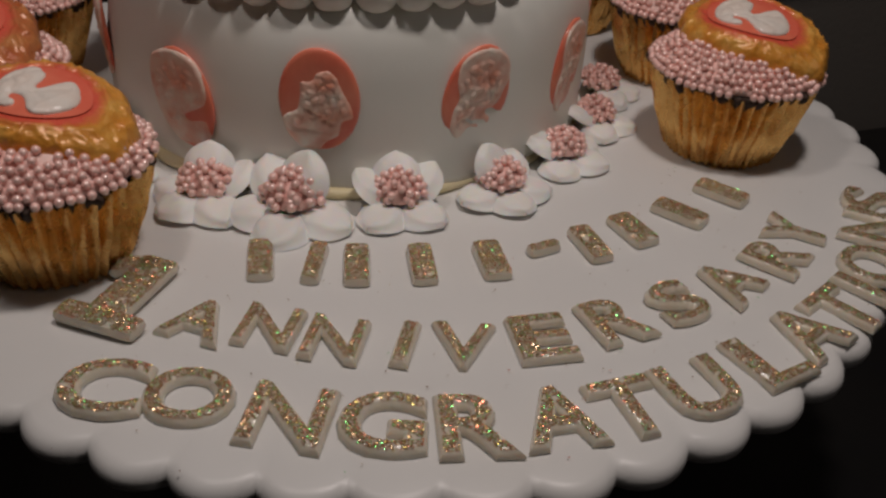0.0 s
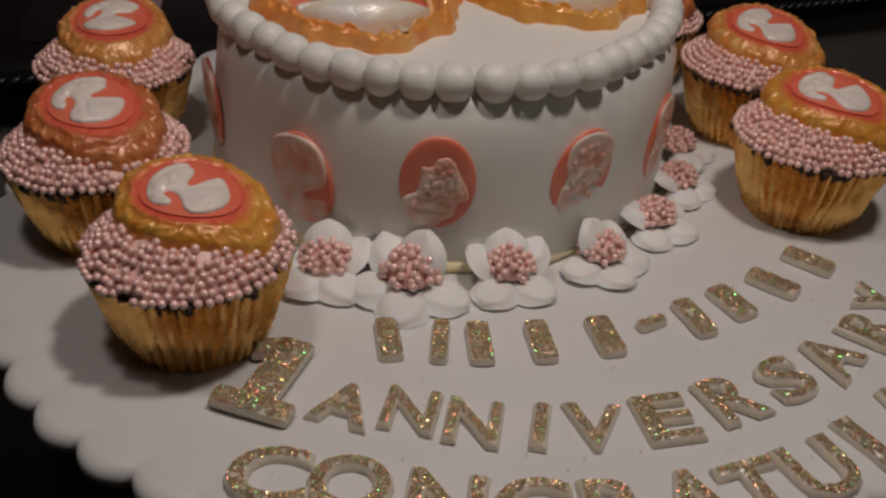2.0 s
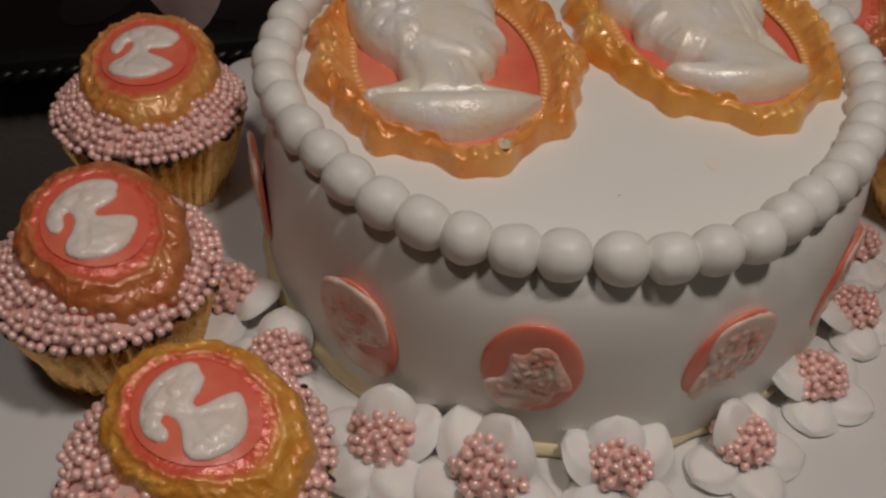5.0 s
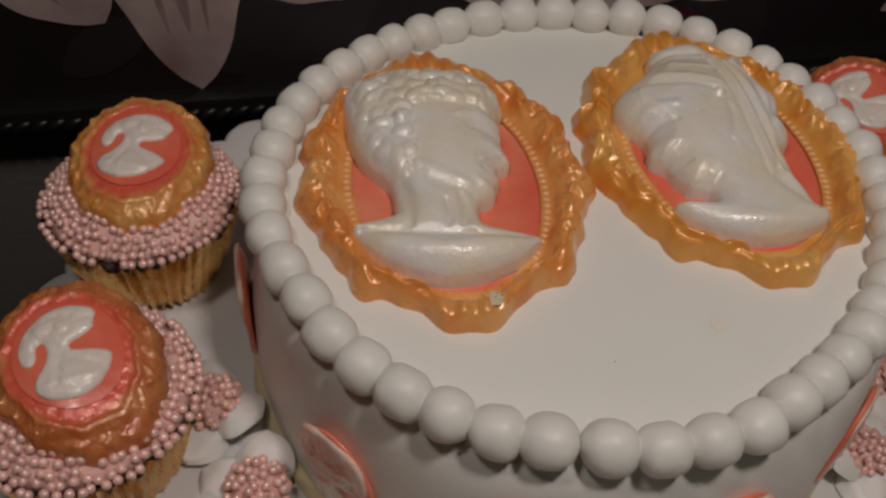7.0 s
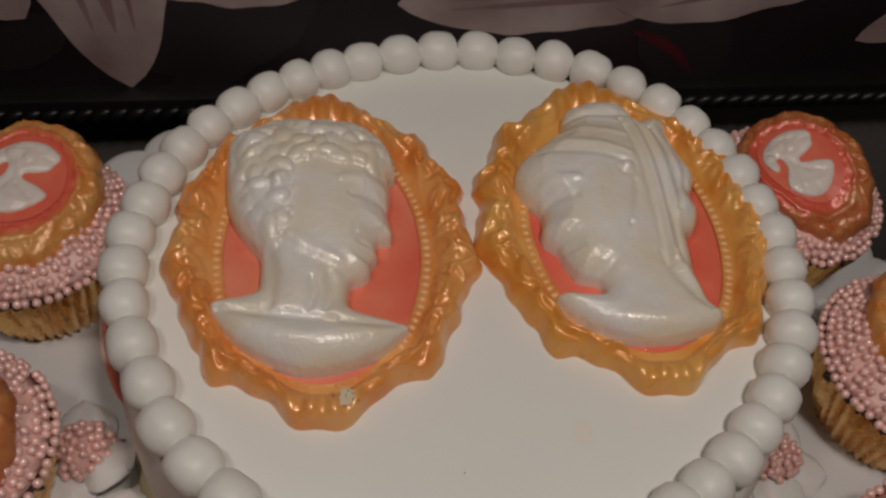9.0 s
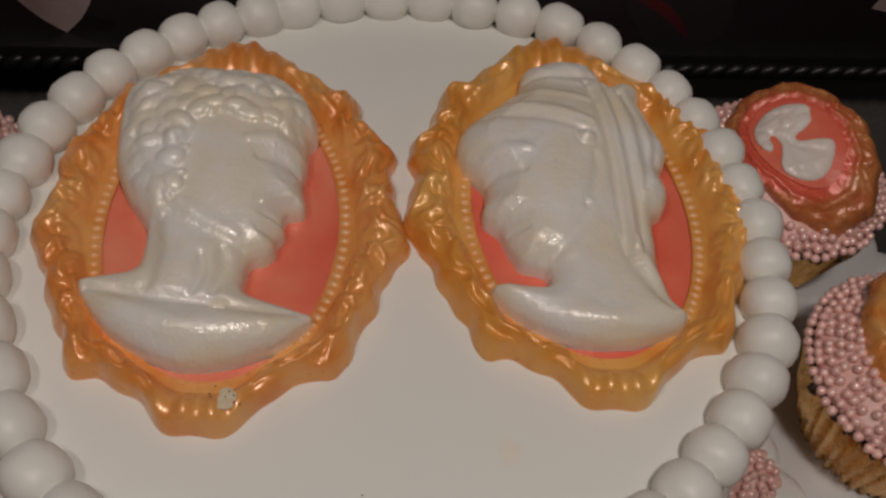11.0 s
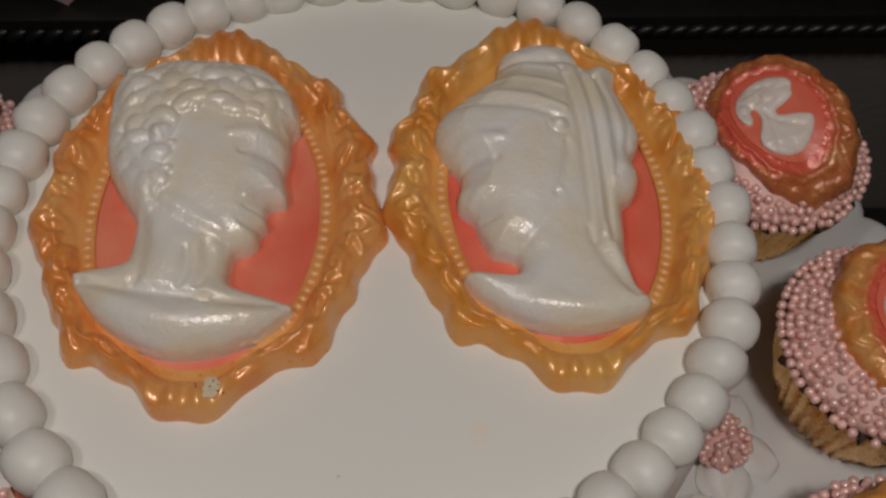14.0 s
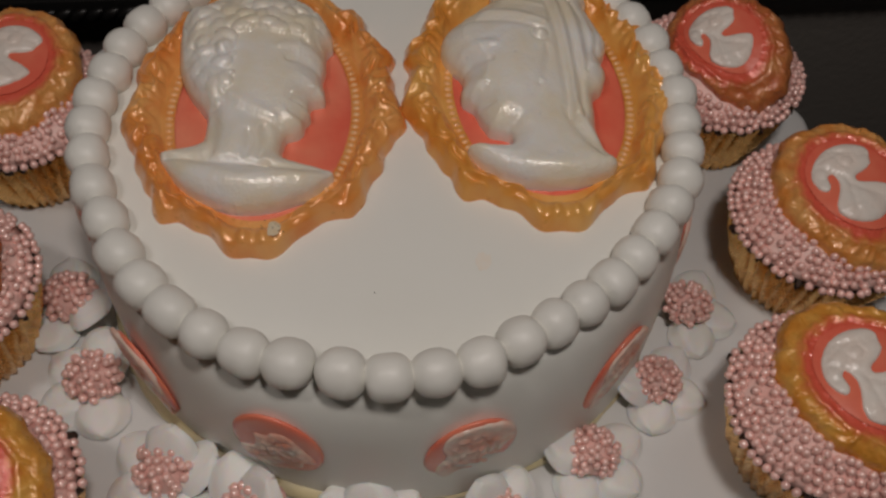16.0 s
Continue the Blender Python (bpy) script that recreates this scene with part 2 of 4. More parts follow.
def rope(x0, x1, z):
    """A row of slanted beads, as of a twisted cord."""
    verts, faces = [], []
    n = int((x1 - x0) / 0.0085)
    for k in range(n):
        cx = x0 + (k + 0.5) * (x1 - x0) / n
        s = len(verts)
        for i in range(6):
            b = math.pi * i / 5
            for j in range(8):
                a = 2 * math.pi * j / 8
                u, v, w = 0.0062 * math.cos(b), 0.0028 * math.sin(b) * math.cos(a), 0.0030 * math.sin(b) * math.sin(a)
                verts.append((cx + u * 0.86 - w * 0.5, -0.0185 + v, z + u * 0.5 + w * 0.86))
        faces += grid_faces(6, 8, True, s)
    return mesh_of("rope_beading", verts, faces, BLACK_WOOD)


put("rope_beading", rope(PIC_L + 0.01, PIC_R - 0.01, PIC_B + RAIL * 0.45), picture, label="glossy black twisted beading", kind="stuff")


def printed_petal(name, root, tip, width, bend, mat, lift):
    """A pointed petal of the flat print, from its root to its tip."""
    a, b = Vector(root), Vector(tip)
    d = b - a
    side = Vector((-d.y, d.x)).normalized()
    verts, n = [], 28
    for i in range(n + 1):
        t = i / n
        w = width * 0.5 * math.sin(math.pi / 2 * min(1, 0.15 + t / 0.4)) ** 0.7 * (1 - max(0.0, (t - 0.4) / 0.6) ** 2.3) ** 0.75
        w *= 1 + 0.09 * noise.noise(Vector((7 * t, 90 * width, 0)))
        c = a + d * t + side * bend * math.sin(math.pi * t)
        for k in (-1, 0, 1):
            q = c + side * w * k
            verts.append((q.x, -0.0075 - lift, q.y))
    return put(name, mesh_of(name, verts, grid_faces(n + 1, 3), mat, False), picture)


for row in (((0.0670, 0.2018), (0.0725, -0.0105), 0.076, -0.002, PRINT_PALE, 0.0004),
            ((-0.0296, 0.1300), (0.0324, 0.0331), 0.070, 0.0, PRINT_PALE, 0.0008),
            ((0.0771, 0.0717), (0.1747, 0.0522), 0.048, 0.0, PRINT_PALE, 0.0006),
            ((0.3565, 0.0571), (0.2062, 0.0383), 0.056, 0.0, PRINT_PALE, 0.0003),
            ((0.4378, 0.0706), (0.3149, 0.0349), 0.050, 0.0, PRINT_PALE, 0.0007),
            ((0.5597, 0.0919), (0.4500, 0.0117), 0.042, 0.008, PRINT_PALE, 0.0005),
            ((0.1635, 0.0571), (0.0751, 0.0038), 0.056, 0.006, PRINT_DARK, 0.0002),
            ((0.0466, 0.0307), (0.0060, 0.0039), 0.026, 0.0, PRINT_DARK, 0.0002),
            ((0.1381, 0.0199), (0.0924, -0.0167), 0.026, 0.0, PRINT_DARK, 0.0001),
            ((0.3413, 0.0336), (0.3768, -0.0155), 0.048, 0.0, PRINT_DARK, 0.0002),
            ((0.3271, 0.0200), (0.3657, -0.0082), 0.006, 0.004, PRINT_RED, 0.0003)):
    (s0, z0), (s1, z1), *rest = row
    printed_petal("printed_petal", (s0, z0), (s1, z1), *rest)
    if rest[2] == PRINT_PALE:
        # blushed bands along the petal's ribs
        for off, wide in ((0.0, 0.16), (0.24, 0.07), (-0.26, 0.09)):
            dx, dz = s1 - s0, z1 - z0
            far = math.hypot(dx, dz)
            ox, oz = -dz / far * off * rest[0], dx / far * off * rest[0]
            printed_petal("petal_vein", (s0 + ox, z0 + oz), (s1 - 0.16 * dx + 0.5 * ox, z1 - 0.16 * dz + 0.5 * oz), wide * rest[0], rest[1], PRINT_BLUSH, rest[3] + 0.00015)

# ---- the cake's board on its stand ----
BOARD_X, BOARD_Y, BOARD_R = 0.0178, -0.0428, 0.2306
stand = thing("cake_stand", pose(BOARD_X, BOARD_Y, TABLE_Z), "black pedestal stand under the cake board", "cake stand")
put("foot", mesh_of("foot", *lathe([(0.085, 0), (0.088, 0.004), (0.080, 0.010), (0.030, 0.022)], 64), BLACK_TABLE, sharp=40), stand)
put("stem", mesh_of("stem", *lathe([(0.030, 0.022), (0.020, 0.05), (0.018, 0.10), (0.034, 0.148)], 48), BLACK_TABLE, sharp=40), stand)
put("plate", mesh_of("plate", *lathe([(0.034, 0.148), (0.125, 0.153), (0.130, 0.158), (0.130, 0.1645)], 64), BLACK_TABLE, sharp=40), stand)

SCALLOPS = 55


def board_edge(a, top=True):
    lobe = abs(math.sin(SCALLOPS * a / 2)) ** 0.75
    return BOARD_R - 0.0045 + 0.0058 * lobe + 0.0012 * math.sin(5 * a + 1) + 0.0008 * math.sin(13 * a)


def board_mesh():
    n = SCALLOPS * 10
    verts, faces = [], []
    rings = [(1.0, -0.0155, -0.012), (1.0, -0.0100, -0.010), (1.0, -0.0095, -0.003), (1.0, -0.0080, -0.0005), (1.0, -0.0055, 0.0), (1.0, -0.003, -0.0006), (1.0, -0.0010, -0.0025), (1.0, -0.0002, -0.0055), (0.93, 0.0004, 0.0), (0.80, 0.0, 0.0), (0.55, 0.0, 0.0), (0.25, 0.0, 0.0)]
    for k, z, inset in rings:
        for j in range(n):
            a = 2 * math.pi * j / n
            r = (board_edge(a) + inset) * k
            dip = 0.0007 * noise.noise(Vector((9 * math.sin(a) * k, 9 * math.cos(a) * k, 0))) if k < 1 else 0
            verts.append((r * math.sin(a), -r * math.cos(a), z + dip))
    faces = grid_faces(len(rings), n, True)
    faces.append(tuple(range(n))[::-1])
    faces.append(tuple(range((len(rings) - 1) * n, len(rings) * n)))
    return mesh_of("fondant_cover", verts, faces, BOARD_ICING)


board = thing("cake_board", pose(BOARD_X, BOARD_Y, 0), "round cake board with scalloped edge covered in white fondant", "cake board")
put("fondant_cover", board_mesh(), board)

# ---- the cake ----
YELLOW_ICING = material("yellow_buttercream", (0.72, 0.62, 0.34), (0.66, 0.58, 0.40), rough=0.45, scale=80, bump=0.0008, bump_scale=200)
TOP = 0.0797
cake = thing("cake", pose(0, 0, 0), "round white fondant cake with a border of fondant beads", "cake")


def cake_wobble(a, z):
    return 0.0009 * math.sin(3 * a + 40 * z) + 0.0006 * math.sin(7 * a - 60 * z) + 0.0014 * math.exp(-((z - 0.058) / 0.012) ** 2) * math.sin(2 * a + 1) + max(-0.001, 0.0030 * math.cos(a - 2.1))


CAKE_SIDE = [(0.1125, 0.0), (0.1130, 0.006), (0.1134, 0.02), (0.1134, 0.035), (0.1128, 0.05), (0.1116, 0.062), (0.1098, 0.070), (0.1070, 0.0758), (0.1030, 0.0788), (0.098, 0.0797), (0.08, 0.0798), (0.05, 0.0799), (0.02, 0.0800)]
put("body", mesh_of("body", *lathe(CAKE_SIDE, 160, cake_wobble), FONDANT), cake)
put("base_icing", mesh_of("base_icing", *lathe([(0.112, 0.0003), (0.1144, 0.0004), (0.1152, 0.0014), (0.1150, 0.0030), (0.1120, 0.0046)], 240, lambda a, z: 0.0014 * noise.noise(Vector((9 * math.sin(a), 9 * math.cos(a), 60 * z)))), YELLOW_ICING), cake, label="pale yellow buttercream seam at the foot")


def bead_mesh(seed):
    """A hand-rolled bead, a little barrel-shaped and uneven."""
    rnd = random.Random(seed)
    verts, rows, cols = [], 13, 18
    power = rnd.uniform(0.74, 0.92)
    for i in range(rows):
        b = math.pi * i / (rows - 1)
        for j in range(cols):
            a = 2 * math.pi * j / cols
            x = -math.copysign(abs(math.cos(b)) ** power, math.cos(b)) * 0.0079
            q = math.sin(b) ** 0.88 * 0.0080
            p = Vector((x, q * math.cos(a), q * math.sin(a)))
            p *= 1 + 0.07 * noise.noise(p * 160 + Vector((seed * 7.3, 0, 0)))
            verts.append(p)
    return mesh_of("bead", verts, grid_faces(rows, cols, True), BEAD_ICING)


BEADS = [bead_mesh(k) for k in range(6)]
KNOTS = ((1, 4.0), (5, 35.0), (9, 63.0), (14, 98.0), (20, 142.5), (24, 174.0), (28, 208.0), (34, 253.0), (39, 290.5), (43, 324.0), (47, 355.0))
rnd = random.Random(4)
bead_angle = [float(np.interp(k, [q[0] for q in KNOTS], [q[1] for q in KNOTS])) for k in range(1, 48)]
for k in range(47):
    a = bead_angle[k]
    gap = ((bead_angle[(k + 1) % 47] - bead_angle[k - 1]) % 360) / 2
    ring = float(np.interp(a, (0, 19, 27, 35, 50, 63, 78, 91, 105, 135, 150, 159, 166, 174, 182, 198, 215, 231, 253, 276, 308, 324, 360), (103.8, 105, 104.6, 102.4, 102.2, 103.4, 106, 107.4, 108.2, 109.6, 109.4, 108.6, 107, 105, 103.6, 100.8, 99.4, 100.6, 102.6, 104, 101.6, 103.4, 103.8))) / 1000
    m = around(a, ring + rnd.uniform(-0.0005, 0.0005), TOP + 0.0041) @ pose(0, 0, 0, rnd.uniform(-25, 25), rnd.uniform(-4, 4), rnd.uniform(-3, 3))
    size = min(gap, 8.3) / 7.9 * rnd.uniform(0.97, 1.04)
    put("bead", BEADS[k % 6], cake, m @ Matrix.Diagonal((size, rnd.uniform(0.93, 1.00), rnd.uniform(0.94, 1.01), 1)))

# ---- the two large sugar cameos on top ----
# inner half-sizes of the frames, and how far the oval sits below the middle
FRAME_A, FRAME_B, FRAME_LOW = 0.0314, 0.0497, -0.0034


def bump_at(d, width):
    """A soft bump of an angle difference in degrees."""
    d = (d + 180) % 360 - 180
    return np.exp(-(d / width) ** 2)


def lobe_at(d, width):
    """A rounder, fuller lobe."""
    d = (d + 180) % 360 - 180
    return np.exp(-(np.abs(d) / width) ** 3.4)


def frame_outline(th):
    """Outer half-size of the frame towards th, degrees from the right side, counter-clockwise."""
    c, s = np.cos(np.radians(th)), np.sin(np.radians(th))
    r = 1 / ((np.abs(c) / 0.0478) ** 2.15 + (np.abs(s) / 0.0588) ** 2.15) ** (1 / 2.15)
    r = r + 0.0080 * lobe_at(th - 90, 16) + 0.0016 * bump_at(th - 90, 6)
    r = r + 0.0078 * lobe_at(th - 270, 11.5)
    r = r + 0.0034 * (lobe_at(th + 10, 9) + lobe_at(th - 187, 9))
    r = r + 0.0032 * (lobe_at(th - 305, 5.5) + lobe_at(th - 235, 5.5))
    r = r + 0.0026 * (lobe_at(th - 54, 6) + lobe_at(th - 127, 6)) + 0.0024 * (lobe_at(th - 28, 7) + lobe_at(th - 157, 7)) - 0.0006 * (bump_at(th - 326, 6) + bump_at(th - 214, 6))
    return r + 0.0004 * np.sin(np.radians(th) * 17) + 0.0005 * np.sin(np.radians(th) * 29 + 1)


def cameo_frame(name, mat, seed):
    """An oval moulded frame with scrolls, a fluted crest and a fluted foot."""
    rnd = random.Random(seed)
    n, rows = 640, 40
    th = np.arange(n) * 360 / n
    rad = np.radians(th)
    inner = 1 / np.sqrt((np.cos(rad) / FRAME_A) ** 2 + (np.sin(rad) / FRAME_B) ** 2)
    outer = frame_outline(th)
    scrolls = []
    for k, t0 in enumerate((-66, -47, -29, -12, 4, 21, 38, 54, 70)):
        u0, wide, high = 0.52 + 0.08 * math.sin(2.3 * k), 8.0 + 1.2 * math.sin(k * 1.7), rnd.uniform(0.0019, 0.0026)
        scrolls.append((t0, 1, u0, wide, high))
        scrolls.append((180 - t0, -1, u0, wide, high))
    leaves = []
    for k in range(24):
        t0, u0, turn = -72 + 6.0 * k + rnd.uniform(-2, 2), rnd.uniform(0.42, 0.86), rnd.uniform(-70, 70)
        long, wide, high, bow = rnd.uniform(2.4, 4.6), rnd.uniform(0.8, 1.3), rnd.uniform(0.0010, 0.0021), rnd.uniform(-0.10, 0.10)
        leaves.append((t0, 1, u0, turn, long, wide, high, bow))
        leaves.append((180 - t0, -1, u0, turn, long, wide, high, bow))
    verts = []
    for i in range(rows):
        u = i / (rows - 1)
        r = inner + (outer - inner) * u
        v = max(0.0, (u - 0.26) / 0.74)
        z = 0.0034 + 0.0012 * u + 0.0028 * math.sin(math.pi * min(1, v * 1.02)) ** 0.75 + 0 * th
        orn = 0 * th
        on = min(1, max(0, (u - 0.22) / 0.14)) * min(1, max(0, (1.0 - u) / 0.14))
        for t0, flip, u0, wt, h in scrolls:
            p = ((th - t0 + 180) % 360 - 180) / wt * flip
            q = (u - u0) / 0.30
            far = np.hypot(p, q)
            way = np.arctan2(q, p)
            ring = np.exp(-((far - 0.72) / 0.26) ** 2) * (0.55 + 0.45 * np.cos(way - 0.9)) + 0.8 * np.exp(-((p - 0.15) ** 2 + (q + 0.1) ** 2) / 0.10)
            leaf = 0
            for m, turn in enumerate((-0.5, 0.0, 0.5)):
                c, s = math.cos(turn), math.sin(turn)
                x1, y1 = (p + 0.85) * c + q * s, -(p + 0.85) * s + q * c
                leaf = leaf + 0.75 * np.exp(-(x1 / 0.55) ** 2 - ((y1 - 0.12 * (m - 1)) / 0.15) ** 2)
            orn = orn + 0.8 * h * on * (ring + leaf)
        for t0, flip, u0, turn, long, wide, high, bow in leaves:
            p = np.radians((th - t0 + 180) % 360 - 180) * r * 1000 * flip
            q = (u - u0) * (outer - inner) * 1000
            c, s = math.cos(radians(turn)), math.sin(radians(turn))
            x1 = p * c + q * s
            y1 = q * c - p * s - bow * x1 * x1
            orn = orn + high * on * np.exp(-(x1 / long) ** 2 - (y1 / wide) ** 2)
        z = z + 0.0034 * np.tanh(1.35 * orn / 0.0034)
        flute = np.maximum(bump_at(th - 90, 15), bump_at(th - 270, 11))
        z = z + flute * (u > 0.25) * (0.0010 * np.cos(rad * 58) + 0.0012) * min(1, (u - 0.25) * 3)
        edge = max(0, (u - 0.86) / 0.14)
        z = z * (1 - edge ** 2.2) + 0.0012 * edge ** 2.2
        for j in range(n):
            verts.append((r[j] * math.cos(rad[j]), r[j] * math.sin(rad[j]) + FRAME_LOW * (1 - u), z[j]))
    for j in range(n):
        verts.append((outer[j] * math.cos(rad[j]), outer[j] * math.sin(rad[j]), 0.0))
    return mesh_of(name, verts, grid_faces(rows + 1, n, True), mat)


def beading_mesh(mat):
    """The row of little pearls along the frame's inner edge."""
    verts, faces = [], []
    n = 108
    for k in range(n):
        a = 2 * math.pi * k / n
        if abs(math.sin(a)) > 0.74:
            continue
        cx, cy = (FRAME_A + 0.0019) * math.cos(a), (FRAME_B + 0.0019) * math.sin(a) + FRAME_LOW
        s = len(verts)
        for i in range(5):
            b = math.pi / 2 * i / 4
            for j in range(8):
                c = 2 * math.pi * j / 8
                rr = math.cos(b)
                px, py = 0.0015 * rr * math.cos(c), 0.00105 * rr * math.sin(c)
                verts.append((cx + px * math.cos(a) - py * math.sin(a), cy + px * math.sin(a) + py * math.cos(a), 0.0032 + 0.0010 * math.sin(b)))
        faces += grid_faces(5, 8, True, s)
    return mesh_of("pearl_beading", verts, faces, mat)


def oval_dish(a, b, z0, rise, mat, name="oval"):
    verts, rows, n = [], 10, 72
    for i in range(rows):
        u = 1 - i / rows
        for j in range(n):
            t = 2 * math.pi * j / n
            verts.append((a * u * math.cos(t), b * u * math.sin(t), z0 + rise * (1 - u * u)))
    faces = grid_faces(rows, n, True)
    verts.append((0, 0, z0 + rise))
    faces += [((rows - 1) * n + j, (rows - 1) * n + (j + 1) % n, len(verts) - 1) for j in range(n)]
    return mesh_of(name, verts, faces, mat)


def smooth_loop(points, per=6):
    """A closed soft curve through a drawn profile."""
    p = np.array(points, float)
    a, b, c, d = np.roll(p, 1, 0), p, np.roll(p, -1, 0), np.roll(p, -2, 0)
    out = []
    for k in range(per):
        t = k / per
        out.append(0.5 * (2 * b + (c - a) * t + (2 * a - 5 * b + 4 * c - d) * t ** 2 + (3 * b - a - 3 * c + d) * t ** 3))
    return np.stack(out, 1).reshape(-1, 2)


def inside_depth(x, y, loop):
    """Which places lie inside the loop, and how far from its line."""
    inside, far = np.zeros(x.shape, bool), np.full(x.shape, 1e9)
    for (x0, y0), (x1, y1) in zip(loop, np.roll(loop, -1, 0)):
        if y0 != y1:
            inside ^= ((y0 > y) != (y1 > y)) & (x < (x1 - x0) * (y - y0) / (y1 - y0) + x0)
        ex, ey = x1 - x0, y1 - y0
        t = np.clip(((x - x0) * ex + (y - y0) * ey) / max(ex * ex + ey * ey, 1e-9), 0, 1)
        far = np.minimum(far, np.hypot(x - x0 - t * ex, y - y0 - t * ey))
    return inside, far


def sculpt(name, points, high, edge, mounds, details, mat, step=0.5, base=2.6, ripple=0.05):
    """A raised figure as one mesh, in millimetres: a drawn profile with rounded edges, soft mounds, and details pressed in or laid on."""
    loop = smooth_loop(points)
    lo, hi = loop.min(0) - 2 * step, loop.max(0) + 2 * step
    x, y = np.meshgrid(np.arange(lo[0], hi[0], step), np.arange(lo[1], hi[1], step))
    inside, far = inside_depth(x, y, loop)
    rim = np.minimum(far / edge, 1)
    z = high * np.sqrt(np.clip(1 - (1 - rim) ** 2.2, 0, None))
    for cx, cy, rx, ry, turn, h in mounds:
        c, s = math.cos(radians(turn)), math.sin(radians(turn))
        z = z + h * rim * np.exp(-(((x - cx) * c + (y - cy) * s) / rx) ** 2 - ((-(x - cx) * s + (y - cy) * c) / ry) ** 2)
    locks = np.zeros_like(x)
    for kind, *p in details:
        if kind == "lock":
            cx, cy, rx, ry, turn, h = p
            c, s = math.cos(radians(turn)), math.sin(radians(turn))
            d = (((x - cx) * c + (y - cy) * s) / rx) ** 2 + ((-(x - cx) * s + (y - cy) * c) / ry) ** 2
            locks = np.maximum(locks, h * np.sqrt(np.clip(1 - d, 0, None)))
        elif kind == "curl":
            cx, cy, r, h = p
            d = np.hypot(x - cx, y - cy) / r
            z = z + h * np.exp(-(d * 1.3) ** 2) - h * 0.45 * np.exp(-((d - 1.0) * 3) ** 2)
        elif kind == "groove":
            x0, y0, x1, y1, w, h = p
            ex, ey = x1 - x0, y1 - y0
            t = np.clip(((x - x0) * ex + (y - y0) * ey) / (ex * ex + ey * ey), 0, 1)
            d = np.hypot(x - x0 - t * ex, y - y0 - t * ey) / w
            z = z - h * np.exp(-d * d)
        elif kind == "fold":
            x0, y0, cx, cy, x1, y1, w, h = p
            d = np.full(x.shape, 1e9)
            for k in range(61):
                t = k / 60
                px, py = (1 - t) ** 2 * x0 + 2 * t * (1 - t) * cx + t * t * x1, (1 - t) ** 2 * y0 + 2 * t * (1 - t) * cy + t * t * y1
                d = np.minimum(d, np.hypot(x - px, y - py) / (w * (0.55 + 1.8 * t * (1 - t))))
            z = z - 1.35 * h * np.exp(-d * d)
    z = z + locks * np.minimum(far / 2.6, 1) + ripple * np.sin(0.55 * x + 1.4 * np.sin(0.31 * y)) * np.sin(0.47 * y + 1.1 * np.sin(0.37 * x))
    z = np.maximum(z, 0.15) + base
    index = -np.ones(x.shape, int)
    verts, faces = [], []
    cell = inside[:-1, :-1] & inside[1:, :-1] & inside[:-1, 1:] & inside[1:, 1:]
    for i, j in zip(*np.nonzero(cell)):
        ring = []
        for a, b in ((i, j), (i, j + 1), (i + 1, j + 1), (i + 1, j)):
            if index[a, b] < 0:
                index[a, b] = len(verts)
                verts.append((x[a, b] / 1000, y[a, b] / 1000, z[a, b] / 1000))
            ring.append(int(index[a, b]))
        faces.append(tuple(ring))
    bm = bmesh.new()
    vs = [bm.verts.new(v) for v in verts]
    for f in faces:
        bm.faces.new([vs[k] for k in f])
    rim = [e for e in bm.edges if e.is_boundary]
    edge_verts = {v for e in rim for v in e.verts}
    for v in edge_verts:
        near = [e.other_vert(v).co for e in v.link_edges if e.is_boundary]
        v.co = v.co * 0.3 + sum(near, Vector()) / len(near) * 0.7
    for _ in range(2):
        moved = {v: sum((e.other_vert(v).co for e in v.link_edges if e.is_boundary), Vector()) / 2 for v in edge_verts}
        for v, co in moved.items():
            v.co = v.co.lerp(co, 0.5)
    wall = bmesh.ops.extrude_edge_only(bm, edges=rim)
    for v in wall["geom"]:
        if isinstance(v, bmesh.types.BMVert):
            v.co.z = 0.0008
    me = bm_mesh(name, bm, mat)
    me.set_sharp_from_angle(angle=radians(75))
    return me


def curls(seed, area, count, r, h):
    rnd = random.Random(seed)
    out, tries = [], 0
    while len(out) < count and tries < 4000:
        tries += 1
        cx, cy = rnd.uniform(-31, 27), rnd.uniform(-8, 51)
        if area(cx, cy) and all(math.hypot(cx - o[1], cy - o[2]) > r * 0.95 for o in out):
            out.append(("lock", cx, cy, r * rnd.uniform(1.0, 1.5), r * rnd.uniform(0.65, 0.9), rnd.uniform(0, 180), h * rnd.uniform(0.7, 1.3)))
    return out


# a curly-haired bust in profile: outline, soft mounds, details
BUST_ONE = [(-7, 52), (5.7, 50.5), (15, 47.5), (21, 41.5), (24.7, 34.5), (25.3, 28.5), (22.8, 24.5), (22.6, 17), (21.6, 10), (22.6, 4), (22.4, 0), (18.2, -1), (17.2, -4), (17.8, -7.5), (16.0, -10),
            (15.3, -14), (12.9, -16), (9.4, -17.4), (8.4, -22), (9.2, -27), (15, -29.6), (21.8, -32), (26.4, -34.4), (19.5, -41.4), (12.6, -44.8), (4.9, -47.2), (-4.5, -48.0), (-13, -45.4), (-21.3, -40.6), (-27.9, -34.5),
            (-33.4, -25.4), (-31, -22.8), (-21, -20.6), (-19, -17.5), (-18.6, -10), (-19.5, -5.5), (-26, 4.6), (-29.8, 13.5), (-31.2, 22), (-31.8, 34), (-30.6, 43.5), (-23.8, 47), (-15, 51)]
